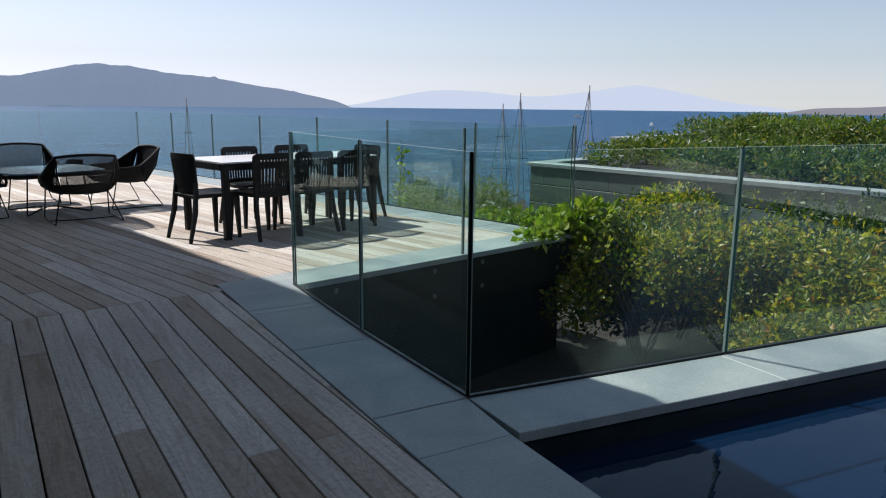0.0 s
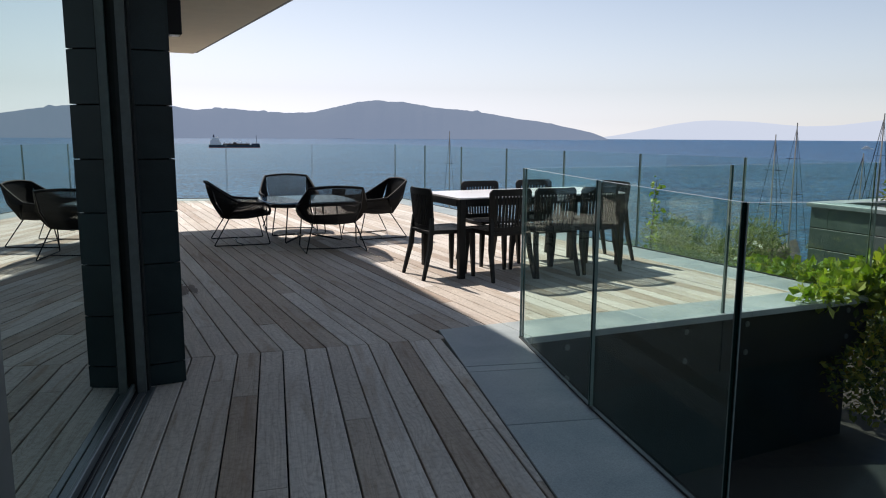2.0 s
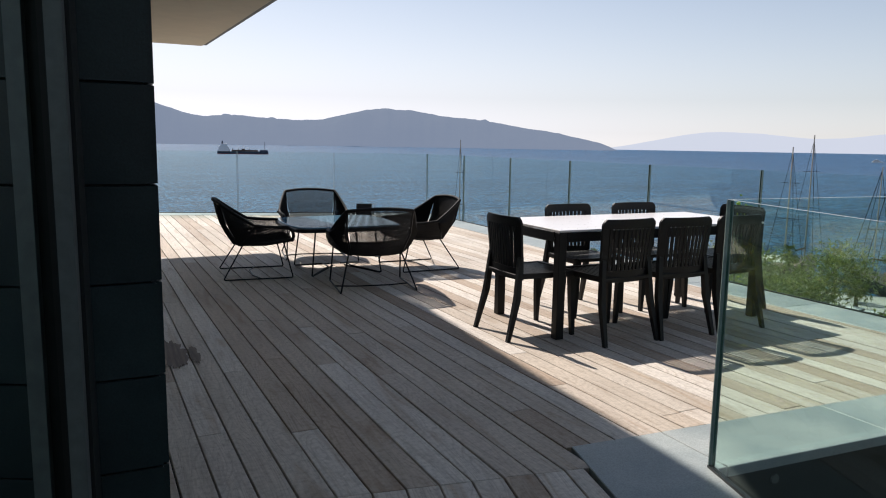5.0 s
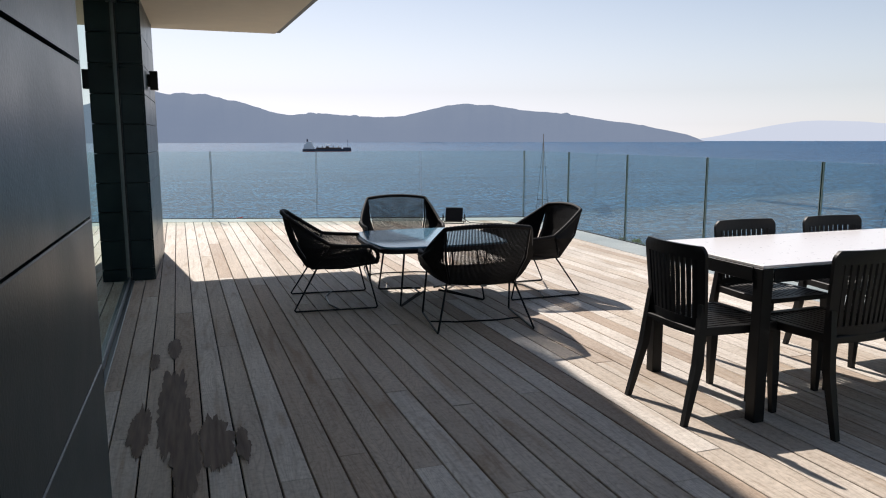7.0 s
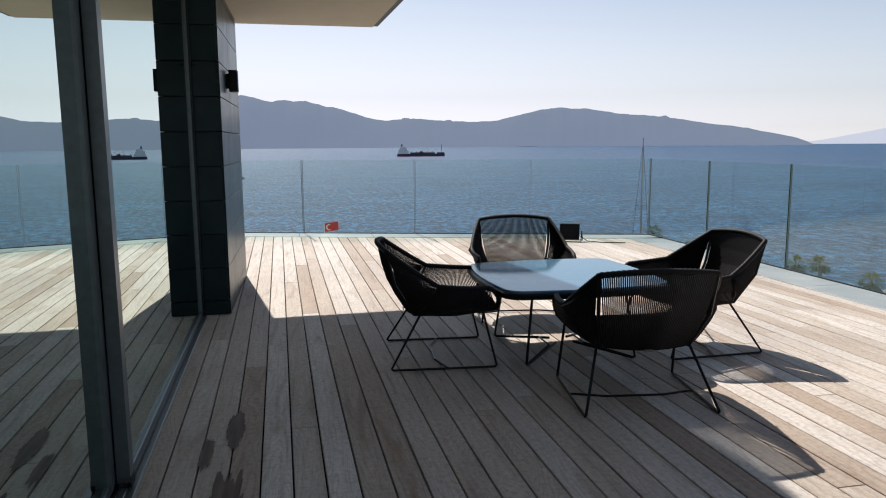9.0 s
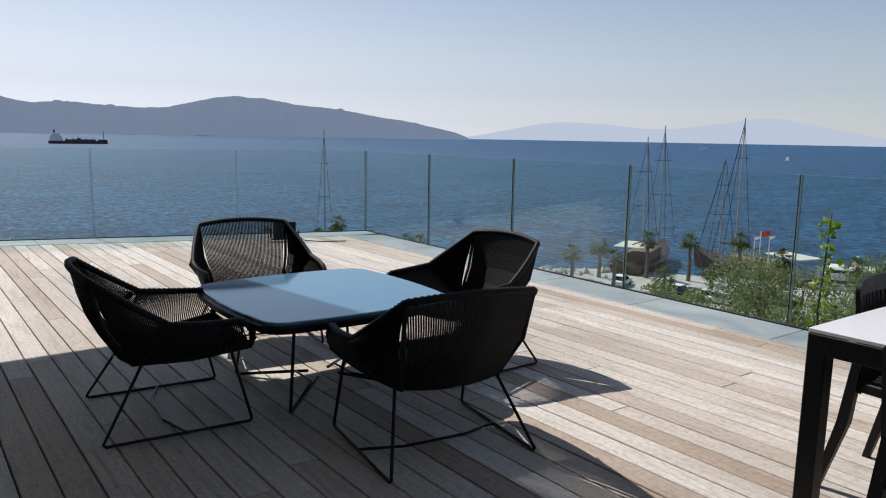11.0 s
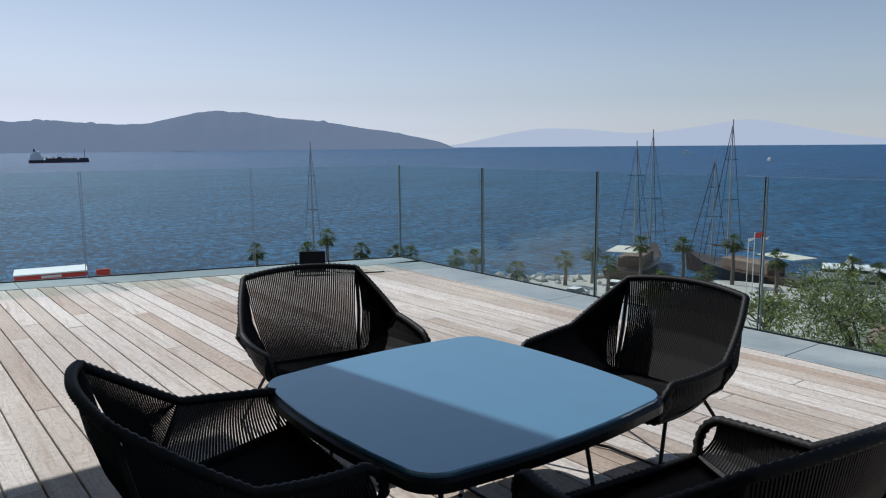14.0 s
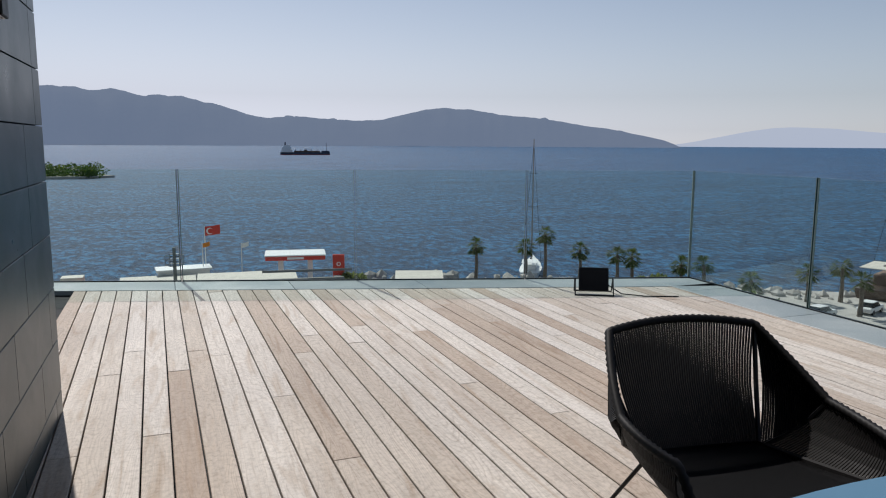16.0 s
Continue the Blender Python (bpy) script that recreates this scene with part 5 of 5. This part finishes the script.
for i, (yaw, d, hd) in enumerate(((51.2, 103, 20), (56.4, 97, 100), (57.6, 97, 100), (58.8, 96, 100), (48.2, 97, 10), (45.5, 93, 70), (47.0, 92, 60), (55.2, 99, 100))):
    dark = i in (1, 6)
    car(yaw, d, hd, M_STEEL_BLACK if dark else M_WHITE, ("black" if dark else "white") + " car parked on the quay")


def flag(yaw, dist, top, colour, label, ww=1.8):
    x, y = afar(yaw, dist)
    fl = tagged(empty("flagpole", pose(x, y, LAND_Z, 0, 0, -yaw)), label, "flag", group="flags on the waterfront")
    Geo().tube([(0, 0, 0), (0, 0, top - LAND_Z)], 0.06, 6).ob("pole", M_WHITE, fl)
    v, f = [], []
    for i in range(7):
        for j in range(2):
            v.append((i / 6 * ww, 0.12 * math.sin(i * 1.4), top - LAND_Z - 0.1 - j * ww * 0.62 + 0.25 * (i / 6)))
    for i in range(6):
        f.append((i * 2, i * 2 + 1, i * 2 + 3, i * 2 + 2))
    cl = mesh_ob("cloth", v, f, colour, fl)
    return fl, cl


fl, cl = flag(2.4, 98, -9.4, M_RED, "red flag with white crescent and star on a white pole", 1.9)
cres = Geo()
pts = [(0.62 + 0.42 * math.cos(t), 0.42 * math.sin(t)) for t in [0.6 + 5.08 * i / 14 for i in range(15)]] + [(0.72 + 0.33 * math.cos(t), 0.33 * math.sin(t)) for t in [5.4 - 4.5 * i / 14 for i in range(15)]]
cres.add([(x, -0.16, -9.4 - LAND_Z - 0.62 + z) for x, z in pts], [(i, i + 1, 28 - i, 29 - i) for i in range(14)])
cres.ob("crescent", M_WHITE, fl, "white crescent")
flag(2.2, 97, -11.4, plain("orange_cloth", (0.6, 0.22, 0.03), 0.8), "small orange flag on a white pole", 0.9)
flag(5.0, 97, -11.6, M_WHITE, "small white flag on a white pole", 0.9)
flag(61.0, 100, -10.1, M_RED, "red flag on a white pole by the marina", 1.1)
flag(60.6, 101, -11.0, M_WHITE, "white flag on a white pole by the marina", 0.6)
flag(61.6, 101, -10.8, M_WHITE, "white flag on a white pole by the marina", 0.6)


# ---------------------------------------------------------------- roofs and filling station on the shore
def shed(name, yaw, dist, w, d, top, heading, wall, roof, label, pitch=0.0, category="building", bays=0):
    x, y = afar(yaw, dist)
    h = top - LAND_Z
    b = tagged(empty(name, pose(x, y, LAND_Z, 0, 0, heading)), label, category)
    Geo().box((-w / 2, -d / 2, -6), (w / 2, d / 2, h - 0.3 - abs(pitch) * 0.5)).ob("walls", wall, b)
    v = [(-w / 2 - 0.3, -d / 2 - 0.3, h - pitch), (w / 2 + 0.3, -d / 2 - 0.3, h - pitch), (w / 2 + 0.3, d / 2 + 0.3, h), (-w / 2 - 0.3, d / 2 + 0.3, h)]
    v += [(p[0], p[1], p[2] - 0.25) for p in v]
    Geo().add(v, [(0, 1, 2, 3), (7, 6, 5, 4), (0, 4, 5, 1), (1, 5, 6, 2), (2, 6, 7, 3), (3, 7, 4, 0)]).ob("roof", roof, b)
    ribs = Geo()
    k = -w / 2
    while bays and k <= w / 2:
        ribs.box((k - 0.04, -d / 2 - 0.05, -3), (k + 0.04, -d / 2 + 0.02, h - 0.3 - abs(pitch)))
        k += w / bays
    if bays:
        for z in (h - 1.4, h - 2.8):
            ribs.box((-w / 2, -d / 2 - 0.045, z - 0.04), (w / 2, -d / 2 + 0.02, z + 0.04))
        ribs.ob("panel_ribs", M_ALU, b)
        Geo().box((w * 0.12, -d / 2 - 0.06, h - 1.9), (w * 0.26, -d / 2, h - 1.0)).ob("window", M_DARKGLASS, b)
        cor = Geo()
        for i in range(int(w / 0.35)):
            xx = -w / 2 + 0.35 * i
            cor.tube([(xx, -d / 2 - 0.3, h - pitch + 0.02), (xx, d / 2 + 0.3, h + 0.02)], 0.07, 4)
        cor.ob("roof_corrugation", roof, b)
    return b


shed("low_building", 77.6, 52, 11, 2.6, -7.9, -78, M_WHITE, M_ROOF_CREAM, "white panelled building with corrugated cream roof", 0.35, bays=5)
shed("low_building", 75.3, 44, 12, 9, -9.6, -75, M_CONCRETE, M_ROOF_GREEN, "flat green-roofed building below the terrace")
shed("low_building", 72.7, 52, 6, 8, -8.3, -74, M_CONCRETE, M_ROOF_GREEN, "flat green-roofed building below the terrace")
shed("low_building", 71.8, 46, 4, 6, -9.0, -74, M_WHITE, M_ROOF_BROWN, "small building with brown flat roof")
shed("low_building", 80.8, 57, 14, 3.0, -8.3, -80, M_CONCRETE, M_ROOF_CREAM, "long building with corrugated cream roof", 0.4, bays=6)
shed("low_building", -1.0, 92, 8, 6, -15.0, 0, M_CONCRETE, M_ROOF_CREAM, "low shed with cream roof on the shore", 1.0)
shed("low_building", 5.4, 90, 11, 5, -14.6, -4, M_CONCRETE, M_ROOF_CREAM, "long low shed with cream roof on the shore", 0.7)
shed("low_building", 9.8, 84, 9, 7, -13.7, -8, M_CONCRETE, M_ROOF_GREY, "shed with dark grey sloping roof", -1.3)
shed("shipping_container", 0.8, 97, 6, 2.6, -14.4, 4, M_WHITE, M_WHITE, "white shipping container on the shore", 0, "container")
shed("low_building", 18.6, 100, 6, 4, -16.6, -18, M_CONCRETE, M_ROOF_CREAM, "low cream-roofed hut by the water", 0.6)
x, y = afar(-4.9, 93)
tank = tagged(empty("fuel_tank", pose(x, y, LAND_Z, 0, 0, 10)), "red cylindrical fuel tank on the shore", "tank")
Geo().tube([(-2.6, 0, 2.7), (-2.4, 0, 2.7), (2.4, 0, 2.7), (2.6, 0, 2.7)], [0.8, 1.15, 1.15, 0.8], 14).ob("drum", M_RED, tank)
for s in (-1.5, 1.5):
    Geo().box((s - 0.3, -0.8, 0), (s + 0.3, 0.8, 1.7)).ob("saddle", M_CONCRETE, tank)
x, y = afar(-6.6, 95)
Geo_c = tagged(empty("chimney_block", pose(x, y, LAND_Z)), "cream rendered chimney block on the shore", "chimney")
Geo().box((-1.2, -1, 0), (1.2, 1, 4.8), 0.05).ob("stack", M_ROOF_CREAM, Geo_c)
x, y = afar(0.2, 88)
pole = tagged(empty("lattice_mast", pose(x, y, LAND_Z)), "grey steel utility mast with a top platform", "mast")
Geo().tube([(0, 0, 0), (0, 0, 8.6)], [0.25, 0.18], 6).ob("shaft", M_ALU, pole)
cage = Geo()
for t in range(6):
    c, s = math.cos(t * 1.047), math.sin(t * 1.047)
    cage.tube([(c, s, 6.6), (c, s, 7.7)], 0.05, 4)
for z in (6.6, 7.15, 7.7):
    cage.tube([(math.cos(t * 1.047), math.sin(t * 1.047), z) for t in range(6)], 0.05, 4, True)
cage.ob("platform", M_ALU, pole)
car(-0.3, 93, 0, M_WHITE, "white van parked between the sheds")
x, y = afar(9.0, 103)
st = tagged(empty("filling_station", pose(x, y, LAND_Z, 0, 0, -9)), "red and white filling station canopy on the shore", "filling station")
Geo().box((-4.0, -2.5, 4.55), (4.0, 2.5, 5.15), 0.08).ob("canopy", M_RED, st, "red canopy edge")
Geo().box((-4.1, -2.6, 5.13), (4.1, 2.6, 5.3), 0.05).ob("canopy_roof", M_WHITE, st, "white canopy roof")
Geo().box((-1.1, -2.54, 4.7), (1.1, -2.49, 5.0)).ob("lettering", M_WHITE, st)
for s in (-2, 2):
    Geo().box((s - 0.35, -0.35, 0), (s + 0.35, 0.35, 4.6), 0.03).ob("column", M_WHITE, st)
x, y = afar(12.3, 101)
sg = tagged(empty("sign_tower", pose(x, y, LAND_Z, 0, 0, -12)), "red filling station sign tower", "sign")
Geo().box((-0.8, -0.2, 0.0), (0.8, 0.2, 5.2), 0.05).ob("panel", M_RED, sg)
Geo().box((-0.7, -0.23, 1.4), (0.7, -0.19, 2.3)).ob("price_panel", M_WHITE, sg)
Geo().tube([(0.25 * math.cos(t * 0.5236), -0.23, 3.9 + 0.25 * math.sin(t * 0.5236)) for t in range(12)], 0.06, 4, True).ob("emblem", M_WHITE, sg)
# quay edge, blue bin, rocks and shore trees
for i, (yaw, d, top, sp) in enumerate(((13.6, 100, -16.6, 1.6), (44.2, 88, -15.6, 2.4), (36.6, 100, -16.2, 2.0), (46.2, 84, -15.8, 2.2), (55, 84, -15.2, 3.2), (62, 80, -14.2, 3.5), (70, 70, -12.5, 3.4))):
    x, y = afar(yaw, d)
    tree("shore_tree", x, y, LAND_Z, top, sp, L_OLIVE, "round grey-green tree near the quay", 1500, 0.45, 0.5, 70 + i)
rocks = Geo()
for k in range(120):
    yaw = rr.uniform(14, 50)
    x, y = afar(yaw, rr.uniform(107, 113))
    s = rr.uniform(0.4, 1.1)
    bm = bmesh.new()
    bmesh.ops.create_icosphere(bm, subdivisions=1, radius=s)
    for v in bm.verts:
        v.co = v.co * rr.uniform(0.7, 1.2) + Vector((x, y, LAND_Z - 0.1))
    rocks.take(bm)
tagged(rocks.ob("shore_rocks", M_CONCRETE), "pale boulders along the quay", "rocks", kind="stuff")

# ---------------------------------------------------------------- small things on the deck
fl = tagged(empty("floodlight", pose(4.96, 12.62, 0.0, 0, 0, -28)), "black floodlight panel tilted up on the deck, with a cable", "floodlight")
Geo().box((-0.135, -0.012, 0.03), (0.135, 0.018, 0.25), 0.006, pose(0, 0, 0, -22)).ob("housing", M_BLACK, fl)
Geo().tube([(-0.17, 0.02, 0.14), (-0.17, -0.09, 0.008), (0.17, -0.09, 0.008), (0.17, 0.02, 0.14)], 0.008, 6).ob("stand", M_STEEL_BLACK, fl)
Geo().tube([(-0.17, 0.02, 0.14), (-0.17, 0.12, 0.008), (0.17, 0.12, 0.008), (0.17, 0.02, 0.14)], 0.008, 6).ob("stand", M_STEEL_BLACK, fl)
Geo().tube([(0.1, 0.05, 0.1), (0.25, 0.0, 0.012), (0.45, -0.06, 0.008), (0.75, -0.02, 0.008)], 0.006, 6).ob("cable", M_STEEL_BLACK, fl)
dl = tagged(empty("ceiling_spot", pose(1.55, 5.2, HOUSE_TOP)), "small grey spotlight under the soffit", "ceiling light")
Geo().tube([(0, 0, 0.0), (0, 0, -0.07)], 0.035, 10).ob("housing", M_ALU, dl)


def stain(cx, cy, w, h, seed):
    """A thin wet patch with a ragged edge, lying on the boards."""
    rr = random.Random(seed)
    poly = []
    n = 150
    for k in range(n):
        t = 2 * math.pi * k / n
        d = Vector((math.cos(t), math.sin(t), seed * 3.7))
        q = 1 + 0.30 * noise.noise(d * 1.3) + 0.26 * noise.noise(d * 3.4) + 0.16 * noise.noise(d * 9.0) + rr.uniform(-0.05, 0.05)
        poly.append((w / 2 * math.cos(t) * q, h / 2 * math.sin(t) * q))
    v = [(x, y, 0) for x, y in poly] + [(0, 0, 0)]
    return v, [(i, (i + 1) % n, n) for i in range(n)]


wet = Geo()
for s in ((1.0, 5.62, 0.16, 1.35, 1), (1.19, 5.2, 0.14, 0.62, 2), (0.865, 5.42, 0.085, 0.55, 3), (0.99, 6.75, 0.075, 0.42, 4), (1.06, 5.0, 0.11, 0.7, 5), (0.885, 6.5, 0.05, 0.34, 6), (1.3, 5.1, 0.06, 0.4, 7)):
    v, f = stain(*s)
    wet.add([(x + s[0], y + s[1], 0.0016 + 0.0008 * s[4]) for x, y, z in v], f)
tagged(wet.ob("trim_water_stain", M_WET), "dark ragged water stain soaked into the boards", "stain", kind="structure")


# ---------------------------------------------------------------- pieces of the deck, border and cladding
for poly, dz, turn in board_jobs:
    cx, cy = sum(p[0] for p in poly) / len(poly), sum(p[1] for p in poly) / len(poly)
    m = pose(cx, cy, 0, 0, 0, -math.degrees(turn))
    inv = m.inverted()
    local = [tuple((inv @ Vector((x, y, 0)))[:2]) for x, y in poly]
    ob = Geo().prism(local, -0.024 + dz, dz, 0.0025).ob("board", M_BOARD, deck)
    ob.matrix_basis = m
border = tagged(empty("pavement"), "grey slate border slabs round the deck", "paving", kind="structure")
for poly in slab_jobs:
    Geo().prism(poly, -0.04, 0.004, 0.003).ob("slab", M_SLAB, border)
for a, b, n, z0, z1 in tile_jobs:
    q = [a - n * 0.012, b - n * 0.012, b + n * 0.012, a + n * 0.012]
    Geo().prism([tuple(p) for p in q], z0, z1, 0.002).ob("tile", M_TILE, wall_house)
for a, b, n, z0, z1 in east_jobs:
    q = [a - n * 0.01, b - n * 0.01, b + n * 0.02, a + n * 0.02]
    Geo().prism([tuple(p) for p in q], z0, z1, 0.004).ob("stone", M_WALLSTONE, wall_east)
for poly in cap_jobs:
    Geo().prism(poly, 0.30 if poly[0][0] < 11 else 0.64, 0.36 if poly[0][0] < 11 else 0.70, 0.005).ob("coping", M_SLAB, wall_east)
